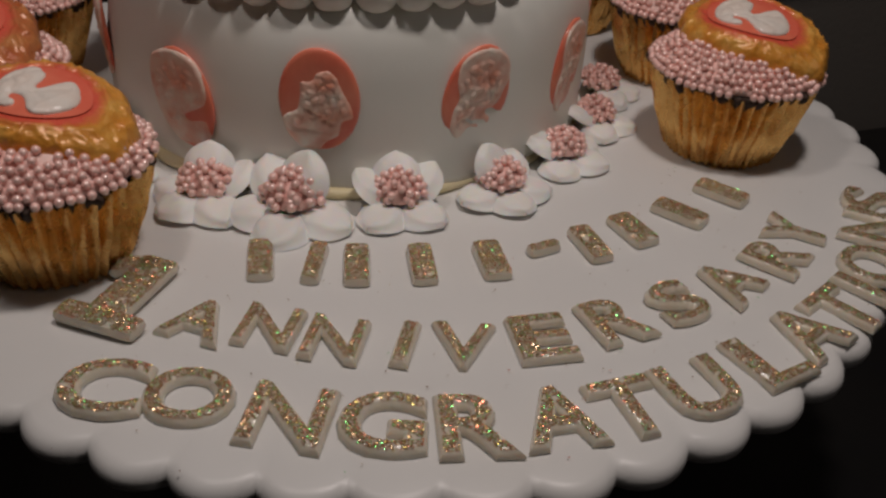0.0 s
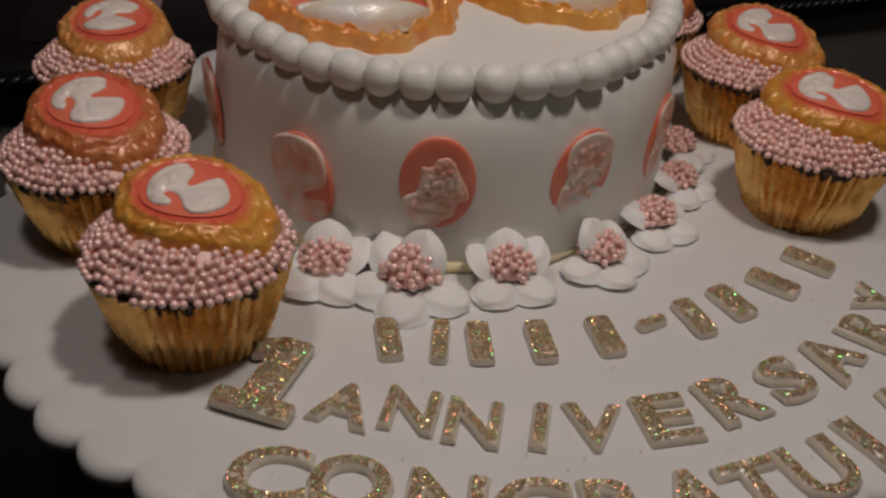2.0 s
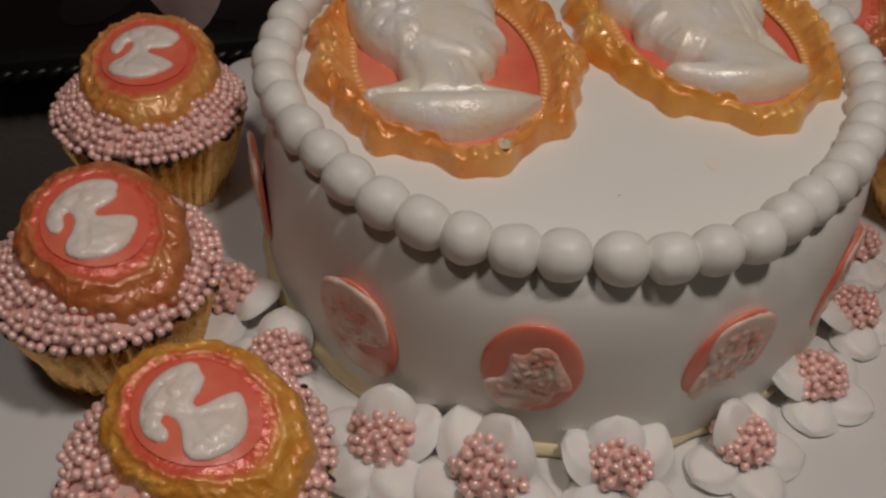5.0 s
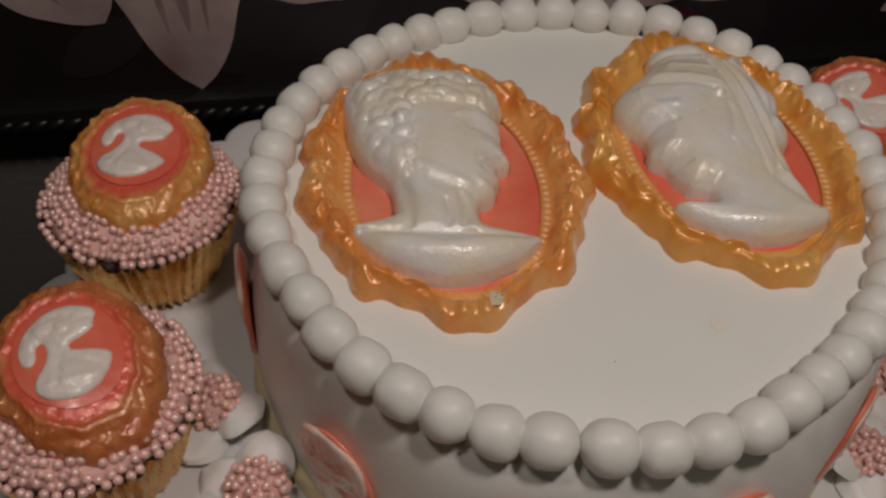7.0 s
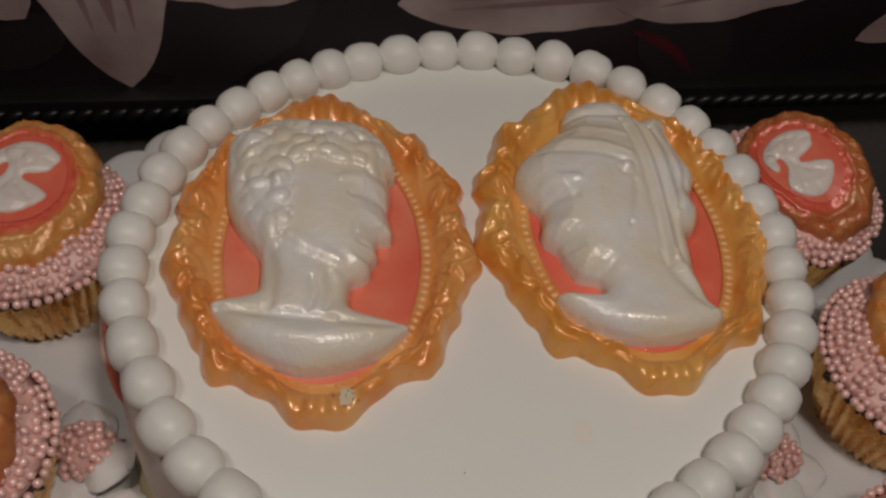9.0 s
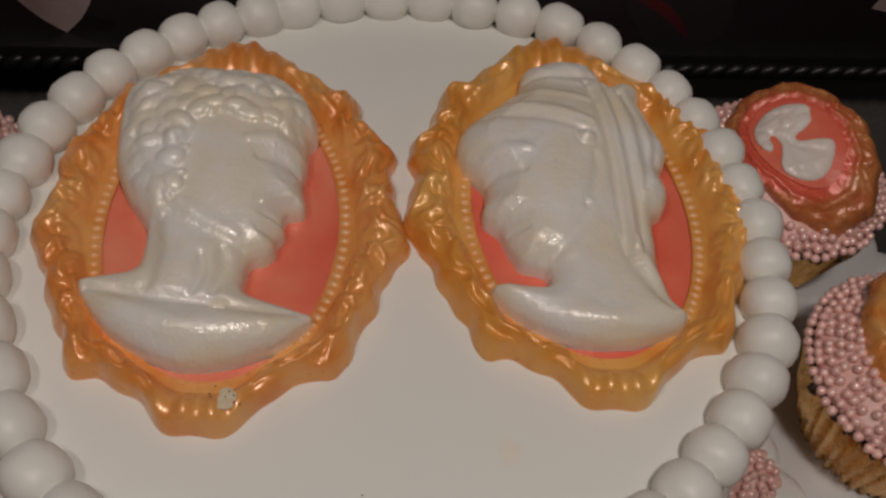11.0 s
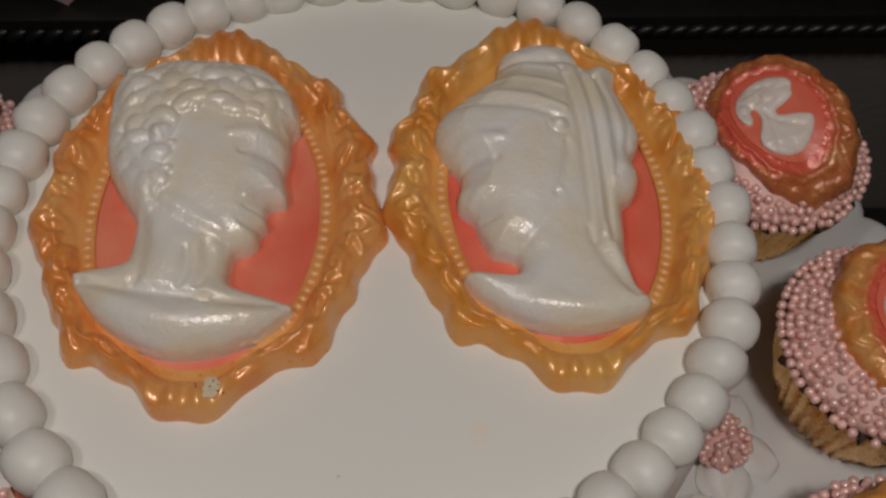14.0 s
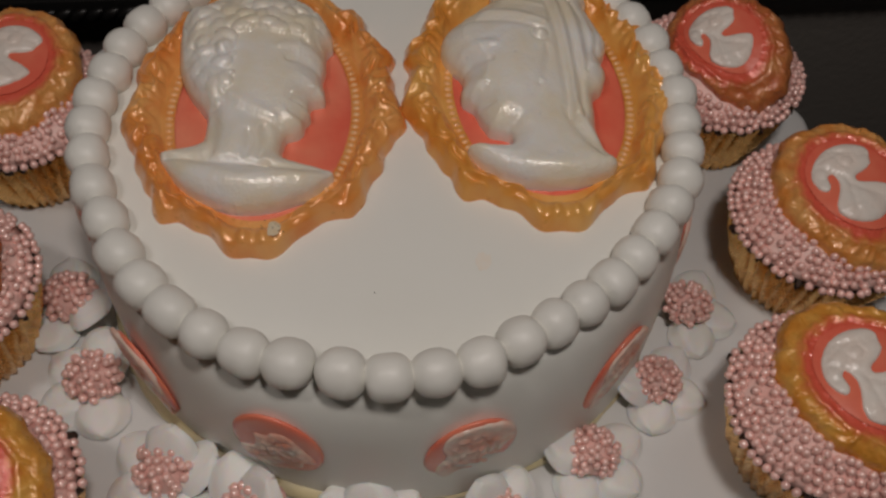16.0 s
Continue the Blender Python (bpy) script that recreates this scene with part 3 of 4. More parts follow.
MOUNDS_ONE = [(-3, 28, 26, 22, 0, 5.0), (0, 4, 16, 16, 0, 3.2), (-8, -23, 5, 7, 0, 1.1), (-4, -42, 27, 6.5, -5, 2.6), (-25, -26, 9, 4, -15, -1.8), (19, -32, 8, 3.5, -12, -1.6), (16, 13, 5, 5, 0, -0.7), (13, -13, 5, 4, 0, 0.7)]


def hair_area(u, v):
    cap = ((u + 4) / 30) ** 2 + ((v - 27) / 26) ** 2 < 1 and v > 27 - 0.10 * u
    return cap or (u < -11 and v > -4 and ((u + 21) / 13) ** 2 + ((v - 14) / 20) ** 2 < 1)


HAIR_ONE = curls(3, hair_area, 80, 4.3, 2.2) + curls(5, hair_area, 160, 2.3, 1.5)
FACE_ONE = [("curl", -13, 17, 3.6, 1.5), ("fold", -10, -3, -4, -8, 6, -13, 2.4, -0.5), ("fold", -11, -6, -4, -13, 7, -16, 2.2, 0.5), ("fold", 7, 17.5, 14, 20, 21, 17, 2.6, -0.7), ("fold", 10, 12, 15, 13.5, 20, 11, 2.0, 0.8),
            ("fold", 12, -5.2, 15, -5.6, 18, -6, 0.9, 0.9), ("fold", 12, -2, 15, 1.5, 19, 2, 1.4, -0.7), ("fold", 11, -10, 14, -10.6, 16, -10.4, 1.1, 0.6), ("fold", -16, -8, -13, -18, -15, -28, 2.4, 0.8), ("fold", 2.5, -17, 4, -23, 1.5, -30, 2.0, 0.9),
            ("fold", -2.5, -19, -1, -25, -3.5, -30, 1.6, 0.7), ("fold", -30, -27, -12, -33, 4, -33.5, 2.0, 1.3), ("fold", 2, -33.5, 14, -36, 25, -34.8, 2.0, 1.2)]
# a veiled bust in profile, turned the other way
BUST_TWO = [(2.3, 54.4), (12, 52.6), (15.4, 48), (17.4, 44), (22.3, 44.3), (27.2, 40.5), (26.2, 35), (28, 26.3), (30.4, 16.4), (28.6, 10.5), (26.4, 7), (27.2, 0), (24.8, -6), (20.7, -10), (19.4, -19), (18.4, -28),
            (19.2, -36), (23, -41), (21.5, -44.6), (15.5, -47), (5, -49), (-8, -47.6), (-17.2, -43.4), (-24.7, -37.3), (-28.4, -31.8), (-24.4, -29.6), (-18.8, -30.6), (-13.4, -31), (-11.8, -28.2), (-13.6, -25.6),
            (-18.8, -23.8), (-20.6, -20.6), (-22.4, -16.4), (-23.4, -12.4), (-26.8, -8.6), (-27.6, -4.9), (-26, 0), (-26.6, 5), (-31.6, 12.4), (-32.6, 19), (-29.6, 26), (-21, 33), (-12, 41), (-9.4, 49.5), (-4.5, 52.4)]
MOUNDS_TWO = [(-1, 20, 26, 22, 8, 6.0), (5, 48.5, 8, 4, 0, 0.9), (-6.5, 49, 3, 4, 0, 0.5), (22.5, 40, 4, 3.6, 0, 1.0), (-9, -4, 15, 16, 0, 3.0), (-15.5, -18.5, 5, 4.5, 0, 0.9), (-3, -45.5, 27, 3.2, -8, 2.0), (22, 1, 4, 6, 0, 0.9), (-25, 17, 7, 8, 0, 0.8)]
FOLDS_TWO = [("fold", 8, 38, 12, 8, 9, -24, 1.8, 0.9), ("fold", 14, 38, 17, 8, 14, -24, 1.7, 1.0), ("fold", 11, 38, 14.6, 8, 11.5, -22, 1.5, -0.6), ("fold", 18, 35, 23, 16, 19, -2, 1.7, 0.9), ("fold", 23, 30, 27, 18, 24, 8, 1.4, 0.6), ("fold", 13, -20, 14, -30, 21, -38, 2.0, -0.9), ("fold", 8, -20, 10, -32, 18, -41, 2.0, 0.7),
             ("curl", 3.5, 13, 3.0, 1.5), ("fold", -22, 28, -8, 27, 6, 19, 1.6, -0.5), ("fold", -24, 24, -8, 22, 4, 15, 1.6, 0.5), ("fold", -17, 34, -4, 34, 8, 28, 1.5, -0.4), ("fold", -11, 40, 0, 40, 9, 36, 1.4, -0.35), ("fold", -9, 43.5, 3, 40.5, 15, 43, 1.8, 0.9), ("fold", 17, 47, 16, 41, 18, 35, 1.6, 0.8),
             ("fold", -26, 9, -20, 11, -14, 9, 2.4, -0.7), ("fold", -25, 3.5, -20, 4.5, -16, 2.5, 2.0, 0.9), ("fold", -24.5, -9.5, -22, -6, -19, -7, 1.4, -0.6), ("fold", -24, -15, -20, -15, -17, -15.6, 1.0, 0.8), ("fold", -13, -25, -6, -20, 0, -10, 2.4, 0.8), ("fold", -11, -22, -4, -17, 1, -8, 1.8, -0.5), ("fold", 0, -9, 5, -2, 5, 7, 2.0, 0.5)]


def large_cameo(m, label, mat, seed, outline, mounds, details, oval_mat, shift):
    """shift: the middle of the frame against the bust's own axes."""
    ob = thing("sugar_cameo", m, label, "cake decoration", "large cameos on the cake")
    put("frame", cameo_frame("frame", mat, seed), ob, pose(*shift, 0), label="orange-gold moulded scroll frame")
    put("pearl_beading", beading_mesh(BEADING), ob, pose(*shift, 0), kind="stuff")
    put("oval", oval_dish(FRAME_A + 0.0008, FRAME_B + 0.0008, 0.0024, 0.0012, oval_mat), ob, pose(shift[0], shift[1] + FRAME_LOW, 0), label="coral red oval ground")
    put("bust_relief", sculpt("bust_relief", outline, 8.0, 8.5, mounds, details, BUST_PEARL, base=5.2), ob, label="pearly white raised head in profile")
    return ob


large_cameo(pose(-0.0434, -0.0037, TOP, 0, 0, 12.0), "coral and gold sugar cameo with a curly-haired white bust", GOLD_SUGAR, 11, BUST_ONE, MOUNDS_ONE, HAIR_ONE + FACE_ONE, CORAL_PALE, (0.0004, 0.0028))
large_cameo(pose(0.0516, 0.0243, TOP, 0, 0, 14.5), "coral and yellow-gold sugar cameo with a veiled white bust", GOLD_SUGAR_PALE, 23, BUST_TWO, MOUNDS_TWO, FOLDS_TWO, CORAL, (0.0018, 0.0020))

# ---- small cameos: on the cupcakes and round the cake's side ----
SMALL = [(1.5, 16.2), (7, 14.8), (11.4, 11.5), (12.2, 8.6), (10.8, 6.4), (9.6, 4.0), (6.5, 2.8), (2.4, 2.2), (1.4, 0.8), (3.5, -0.8), (7, -2.4), (10.6, -5.0), (11, -7.2), (8.6, -10.6), (3.5, -14.6),
         (-3, -15.6), (-9.5, -12.8), (-12.4, -8.6), (-11.2, -4.6), (-8.0, -1.6), (-5.2, 2.4), (-5.0, 6.0), (-7.0, 5.6), (-8.6, 1.8), (-11.2, 0.6), (-13, 3.2), (-12.4, 7.6), (-9.6, 11.8), (-4.5, 15.2)]
SMALL_FACE = [("curl", 2, 8.5, 2.4, 0.45), ("curl", -4, 11, 3.4, 0.5), ("curl", -8.5, 8, 2.6, 0.4), ("groove", -1, 14.5, 5, 11, 0.9, 0.35), ("groove", -6, 12.5, 2, 12.5, 0.8, 0.3), ("groove", 7, 8.5, 10, 8, 1.0, 0.35),
              ("groove", -2, 0, -6, -9, 1.2, 0.4), ("groove", 1, -3, 6, -8, 1.2, 0.35), ("groove", -9, -8, 6, -11, 1.2, -0.3), ("groove", -3, 5, 0, -2, 1.4, 0.3)]
SMALL_RELIEF = sculpt("white_relief", SMALL, 1.2, 2.2, [(2, 9, 8, 6, 0, 0.7), (-1, -9, 8, 5, 0, 0.6)], SMALL_FACE, CAMEO_WHITE, step=0.36, ripple=0.12)


def medallion_relief(seed, outline, reach, details, rough):
    small = [(k, u, v, 0.55 * a, 0.55 * c, t, rough * h) for k, u, v, a, c, t, h in curls(seed, lambda u, v: (u / reach[0]) ** 2 + (v / reach[1]) ** 2 < 1, 60, 2.6, 1.6)]
    return sculpt("white_relief", outline, 1.2, 1.8, [(0, 2, 7, 9, 0, 0.7)], small + details, MED_WHITE, step=0.42, base=1.4, ripple=0.15)


FIGURE = [(3.3, 12.2), (6, 10), (7.6, 6), (10.6, -0.5), (11.6, -5.8), (7.8, -7.6), (6.6, -13), (2.5, -15.6), (0.2, -18.6), (-6.2, -18.6), (-10.2, -14), (-12.6, -8.6), (-11.6, -5), (-8.2, -3.2), (-6.7, 1.4), (-6.2, 7.6), (-2.5, 8.1), (-0.5, 11.2)]
HEAD_LEFT = [(-10, 16.4), (-1.5, 19), (6.6, 17.4), (11, 12.3), (12.2, 4.7), (11, 0), (6.3, -3.2), (0.6, -6), (2.4, -7.8), (9.6, -6.8), (10.6, -11.3), (9, -16), (2.4, -18.2), (-5.3, -17), (-11, -9.8), (-13.4, 0), (-13, 10)]
HEAD_RIGHT = [(-7, 16.4), (0, 18.8), (6.6, 17.8), (10.8, 13.4), (12, 7), (11, 3), (10, -1), (7.6, -4.4), (5, -5.8), (7.4, -8), (8.2, -12), (6.8, -16.6), (1, -19.4), (-5, -18), (-8.8, -13), (-9.4, -6), (-8, 0), (-9.8, 5), (-10.2, 11)]
MED_RELIEFS = [
    medallion_relief(31, FIGURE, (9, 15), [("groove", -4, -3, 4, -8, 0.9, 0.6), ("groove", 0, 6, 6, -3, 1.0, 0.6), ("groove", -9, -10, 3, -12, 1.0, 0.5)], 0.42),
    medallion_relief(32, HEAD_LEFT, (10, 14), [("groove", -8, 4, 8, 3, 1.2, 0.4)], 0.32),
    medallion_relief(33, HEAD_RIGHT, (8.5, 14), [("groove", 3, 8, 5, -3, 1.2, 0.5), ("groove", -6, -8, 4, -10, 1.0, 0.4)], 0.40)]


def small_plaque(a, b, mat, seed):
    """A thick wavy gold oval with a raised scroll rim round a flat middle."""
    rnd = random.Random(seed)
    n, rows = 280, 30
    curls_in = [(5.45 * k + rnd.uniform(-4, 4), rnd.uniform(0.77, 0.96), rnd.uniform(-75, 75), rnd.uniform(1.0, 3.2), rnd.uniform(0.35, 0.65), rnd.uniform(0.0006, 0.0013)) for k in range(66)]
    verts = []
    th = np.arange(n) * 360 / n
    rad = np.radians(th)
    outer = 1 / np.sqrt((np.cos(rad) / a) ** 2 + (np.sin(rad) / b) ** 2)
    outer = outer * (1 + 0.018 * np.sin(rad * 11 + seed) + 0.010 * np.sin(rad * 23 + 2 * seed) + 0.010 * np.sin(rad * 4 + seed) + 0.012 * np.sin(rad * 6 + seed * 3))
    for i in range(rows):
        u = 1 - 0.98 * (i / (rows - 1)) ** 1.35
        z = 0.0034 - 0.0042 * max(0.0, (u - 0.90) / 0.10) ** 2.4 - 0.0012 * max(0.0, (u - 0.74) / 0.26) + 0 * th
        z = z + 0.0012 * math.exp(-((u - 0.740) / 0.035) ** 2)
        on = min(1, max(0, (u - 0.74) / 0.06)) * min(1, max(0, (1.0 - u) / 0.08))
        for t0, u0, turn, long, wide, high in curls_in:
            p, q = np.radians((th - t0 + 180) % 360 - 180) * outer * u * 1000, (u - u0) * outer * 1000
            c, s = math.cos(radians(turn)), math.sin(radians(turn))
            z = z + high * on * np.exp(-((p * c + q * s) / long) ** 2 - ((q * c - p * s) / wide) ** 2)
        for j in range(n):
            verts.append((outer[j] * u * math.cos(rad[j]), outer[j] * u * math.sin(rad[j]), z[j]))
    verts = [(x, y * (1.15 if y < 0 else 1.0), z) for x, y, z in verts]
    low = [(outer[j] * 0.97 * math.cos(rad[j]), outer[j] * (1.12 if rad[j] > math.pi else 0.97) * math.sin(rad[j]), -0.0040) for j in range(n)]
    faces = [tuple(n + k for k in f) for f in grid_faces(rows, n, True)] + grid_faces(2, n, True)
    faces.append(tuple(n * rows + j for j in range(n)))
    return mesh_of("plaque", low + verts, faces, mat)


def drape(me):
    """Bend a flat sugar piece down over the icing's dome."""
    for v in me.vertices:
        v.co.z -= 0.0034 * (math.hypot(v.co.x, v.co.y) / 0.025) ** 2.2
    me.update()
    return me


GOLD_SMALL = [material("orange_gold_sugar", (0.72, 0.24, 0.04), (0.83, 0.43, 0.14), rough=0.30, metal=0.08, scale=120, blend=0.35, coat=0.4, bump=0.0015, bump_scale=300, rough_vary=0.1),
              material("amber_gold_sugar", (0.70, 0.25, 0.025), (0.80, 0.42, 0.09), rough=0.30, metal=0.08, scale=120, blend=0.35, coat=0.4, bump=0.0015, bump_scale=300, rough_vary=0.1),
              material("copper_gold_sugar", (0.50, 0.11, 0.03), (0.64, 0.26, 0.09), rough=0.30, metal=0.08, scale=120, blend=0.35, coat=0.4, bump=0.0015, bump_scale=300, rough_vary=0.1)]


def coral_smear(mat):
    """Coral paint that strays from the oval onto the gold."""
    n, link = mat.node_tree.nodes, mat.node_tree.links.new
    b = n["Principled BSDF"]
    gold = b.inputs["Base Color"].links[0].from_socket
    coord, squash, length = n.new("ShaderNodeTexCoord"), n.new("ShaderNodeVectorMath"), n.new("ShaderNodeVectorMath")
    squash.operation, length.operation = "MULTIPLY", "LENGTH"
    squash.inputs[1].default_value = (1 / 0.0152, 1 / 0.0182, 0)
    link(coord.outputs["Object"], squash.inputs[0])
    link(squash.outputs[0], length.inputs[0])
    blot, add, ramp, mix = n.new("ShaderNodeTexNoise"), n.new("ShaderNodeMath"), n.new("ShaderNodeValToRGB"), n.new("ShaderNodeMix")
    blot.inputs["Scale"].default_value = 260
    link(coord.outputs["Object"], blot.inputs["Vector"])
    add.operation = "MULTIPLY_ADD"
    add.inputs[1].default_value = 0.34
    link(blot.outputs["Fac"], add.inputs[0])
    link(length.outputs["Value"], add.inputs[2])
    ramp.color_ramp.elements[0].position, ramp.color_ramp.elements[0].color = 0.60, (1, 1, 1, 1)
    ramp.color_ramp.elements[1].position, ramp.color_ramp.elements[1].color = 0.72, (0, 0, 0, 1)
    half = n.new("ShaderNodeMath")
    half.operation = "MULTIPLY"
    half.inputs[1].default_value = 0.5
    link(add.outputs[0], half.inputs[0])
    link(half.outputs[0], ramp.inputs["Fac"])
    mix.data_type = "RGBA"
    link(ramp.outputs["Color"], mix.inputs["Factor"])
    link(gold, mix.inputs["A"])
    mix.inputs["B"].default_value = (0.80, 0.13, 0.075, 1)
    link(mix.outputs["Result"], b.inputs["Base Color"])


for gold in GOLD_SMALL:
    coral_smear(gold)
PLAQUES = [drape(small_plaque(0.0246, 0.0276, GOLD_SMALL[0], 1)), drape(small_plaque(0.0240, 0.0284, GOLD_SMALL[1], 2)), drape(small_plaque(0.0240, 0.0278, GOLD_SMALL[2], 3))]
SMALL_OVAL = drape(oval_dish(0.0148, 0.0178, 0.0040, 0.0004, CORAL, "oval"))
drape(SMALL_RELIEF)


def med_plate():
    """A thin domed oval with a rounded rim."""
    verts, n = [], 64
    prof = ((1.0, 0.0), (1.03, 0.0007), (1.0, 0.0014), (0.93, 0.0019), (0.75, 0.0021), (0.5, 0.0022), (0.2, 0.0023))
    for k, z in prof:
        for j in range(n):
            t = 2 * math.pi * j / n
            verts.append((0.0152 * k * math.cos(t), 0.0212 * k * math.sin(t), z))
    faces = grid_faces(len(prof), n, True) + [tuple((len(prof) - 1) * n + j for j in range(n)), tuple(range(n))[::-1]]
    return mesh_of("plate", verts, faces, CORAL_PALE)


MED_PLATE = med_plate()
# angle round the cake, height of the centre, which relief, lean in its plane
for angle, high, which, lean in ((-76, 0.040, 1, 4), (-37.4, 0.0345, 1, 4), (-7.4, 0.0435, 0, 0), (25.0, 0.0412, 2, -8), (56.3, 0.0375, 2, -10), (88, 0.044, 1, 0)):
    m = around(angle, 0.1120, high) @ pose(0, 0, 0, 90, 0, 0) @ pose(0, 0, 0, 3, 0, lean)
    med = thing("cameo_medallion", m, "coral oval sugar medallion with milky white relief on the cake", "cake decoration", "medallions round the cake")
    put("plate", MED_PLATE, med)
    put("white_relief", MED_RELIEFS[which], med, pose(0, 0, 0.0001) @ Matrix.Diagonal((1.14, 1.10, 1, 1)), "milky white raised figure")

# a pale chip with dark crumbs on the first frame's foot
CHIP = material("bare_sugar", (0.74, 0.66, 0.50), (0.66, 0.50, 0.30), rough=0.5, scale=300, bump=0.0008, bump_scale=600)


def smear_mesh(name, a, b, rise, mat, seed):
    verts, n = [(0, 0, rise)], 22
    for j in range(n):
        t = 2 * math.pi * j / n
        k = 1 + 0.45 * noise.noise(Vector((2 * math.cos(t), 2 * math.sin(t), seed)))
        verts.append((a * k * math.cos(t), b * k * math.sin(t), 0))
    return mesh_of(name, verts, [(0, 1 + j, 1 + (j + 1) % n) for j in range(n)], mat)


first_cameo = [o for o in scene.objects if o.name == "sugar_cameo"][0]
chip = put("chip", smear_mesh("chip", 0.0022, 0.0030, 0.0005, CHIP, 5), first_cameo, pose(0.0071, -0.0575, 0.0084), "pale chipped spot with dark crumbs")
STAIN = material("orange_dust_stain", (0.84, 0.77, 0.66), (0.84, 0.81, 0.74), rough=0.45, scale=400)
put("stain", smear_mesh("stain", 0.0028, 0.0034, 0.00012, STAIN, 8), cake, pose(0.0435, -0.0540, TOP + 0.0003), "faint orange dust smear")
crumb_mesh = ball("crumb", 0.00024, CHOCOLATE, level=1)
rnd = random.Random(9)
for k in range(8):
    put("crumb", crumb_mesh, chip, pose(rnd.uniform(-0.004, 0.004), rnd.uniform(-0.002, 0.004), 0.0005))
put("crumb", crumb_mesh, cake, pose(0.011, -0.072, TOP + 0.0004), "single dark crumb")

# ---- cupcakes ----
RIM_R, RIM_Z, BASE_R = 0.0360, 0.0375, 0.0250
PLEATS = 46


def foil_case(seed):
    """A pleated foil baking case with a crinkled wall and a zigzag edge."""
    rows, n = 9, PLEATS * 6
    verts = []
    for i in range(rows):
        t = i / (rows - 1)
        for j in range(n):
            a = 2 * math.pi * j / n
            fold = abs(((j / 6) % 1) * 2 - 1) * 2 - 1
            crush = noise.noise(Vector((14 * math.sin(a), 14 * math.cos(a), 3 * t + seed * 5)))
            r = BASE_R + (RIM_R - BASE_R) * t ** 0.92 + 0.0006 * math.sin(math.pi * t)
            r += fold * (0.0009 + 0.0010 * t) + 0.0014 * crush
            z = RIM_Z * t + (0.0006 * fold + 0.0010 * crush if i == rows - 1 else 0)
            verts.append((r * math.sin(a), -r * math.cos(a), z))
    outer = len(verts)
    for j in range(n):
        x, y, z = verts[outer - n + j]
        verts.append((x * 0.985, y * 0.985, z - 0.0002))
    for j in range(n):
        x, y, z = verts[outer - n + j]
        verts.append((x * 0.955, y * 0.955, z - 0.006))
    faces = grid_faces(rows + 2, n, True)
    faces.append(tuple(range(n))[::-1])
    return mesh_of("foil_case", verts, faces, GOLD_FOIL, sharp=28)


def cake_crumb(seed):
    """The dark sponge that shows between case and icing."""
    verts, n = [], 184
    prof = ((0.0315, RIM_Z - 0.006), (0.0348, RIM_Z - 0.0024), (0.0361, RIM_Z - 0.0004), (0.0359, RIM_Z + 0.0014), (0.030, RIM_Z + 0.0020), (0.015, RIM_Z + 0.003))
    for r, z in prof:
        for j in range(n):
            a = 2 * math.pi * j / n
            q = r + 0.0046 * noise.noise(Vector((17 * math.sin(a), 17 * math.cos(a), 40 * z + seed)))
            verts.append((q * math.sin(a), -q * math.cos(a), z))
    faces = grid_faces(len(prof), n, True) + [tuple(range(n))[::-1], tuple((len(prof) - 1) * n + j for j in range(n))]
    return mesh_of("sponge", verts, faces, CHOCOLATE)


def dome_z(r):
    return RIM_Z + 0.0021 + 0.0166 * (1 - min(1, (r / 0.0372)) ** 2.3)


def icing_dome(seed):
    verts, n, rows = [], 72, 13
    for j in range(n):
        a = 2 * math.pi * j / n
        verts.append((0.0338 * math.sin(a), -0.0338 * math.cos(a), RIM_Z + 0.001))
    for i in range(rows - 1):
        r = 0.0358 * (1 - i / (rows - 1))
        for j in range(n):
            a = 2 * math.pi * j / n
            z = dome_z(r + 0.001) - 0.0004 + 0.0010 * noise.noise(Vector((900 * r * math.sin(a) / 8, 900 * r * math.cos(a) / 8, seed)))
            verts.append((r * math.sin(a), -r * math.cos(a), z))
    faces = grid_faces(rows, n, True) + [tuple((rows - 1) * n + j for j in range(n))]
    return mesh_of("icing", verts, faces, ICING_PINK)


PEARL = ball("pearl", 0.00164, PEARL_PINK)
CASES = [foil_case(1), foil_case(2)]
CRUMB, ICING = cake_crumb(1), icing_dome(2)


def pearl_spots(seed):
    """Places for sugar pearls in uneven rings on the icing."""
    rnd = random.Random(seed)
    out, r = [], 0.0374
    while r > 0.0150:
        count = max(8, int(2 * math.pi * r / 0.00360))
        shift = rnd.uniform(0, 360)
        for k in range(count):
            if rnd.random() < 0.07:
                continue
            a = radians(shift + 360 * (k + rnd.uniform(-0.22, 0.22)) / count)
            q = r + rnd.uniform(-0.0005, 0.0005)
            out.append((q * math.sin(a), -q * math.cos(a), dome_z(q) + 0.0004 + rnd.uniform(-0.0003, 0.0003)))
        dz = abs(dome_z(r) - dome_z(r - 0.003))
        r -= 0.00316 * 0.003 / math.hypot(0.003, dz)
    return out


def bedded(me, lean):
    """A copy of a sugar piece, lifted wherever it would sink into the icing."""
    me = me.copy()
    back = lean.inverted()
    up = (back @ Vector((0, 0, 1)) - back @ Vector((0, 0, 0)))
    for v in me.vertices:
        x, y = v.co.x, v.co.y
        flat = lean @ Vector((x, y, -0.0034 * (math.hypot(x, y) / 0.025) ** 2.2))
        sunk = dome_z(math.hypot(flat.x, flat.y)) + 0.0002 - flat.z
        v.co += up * (0.5 * (sunk + math.hypot(sunk, 0.0012)))
    me.update()
    return me


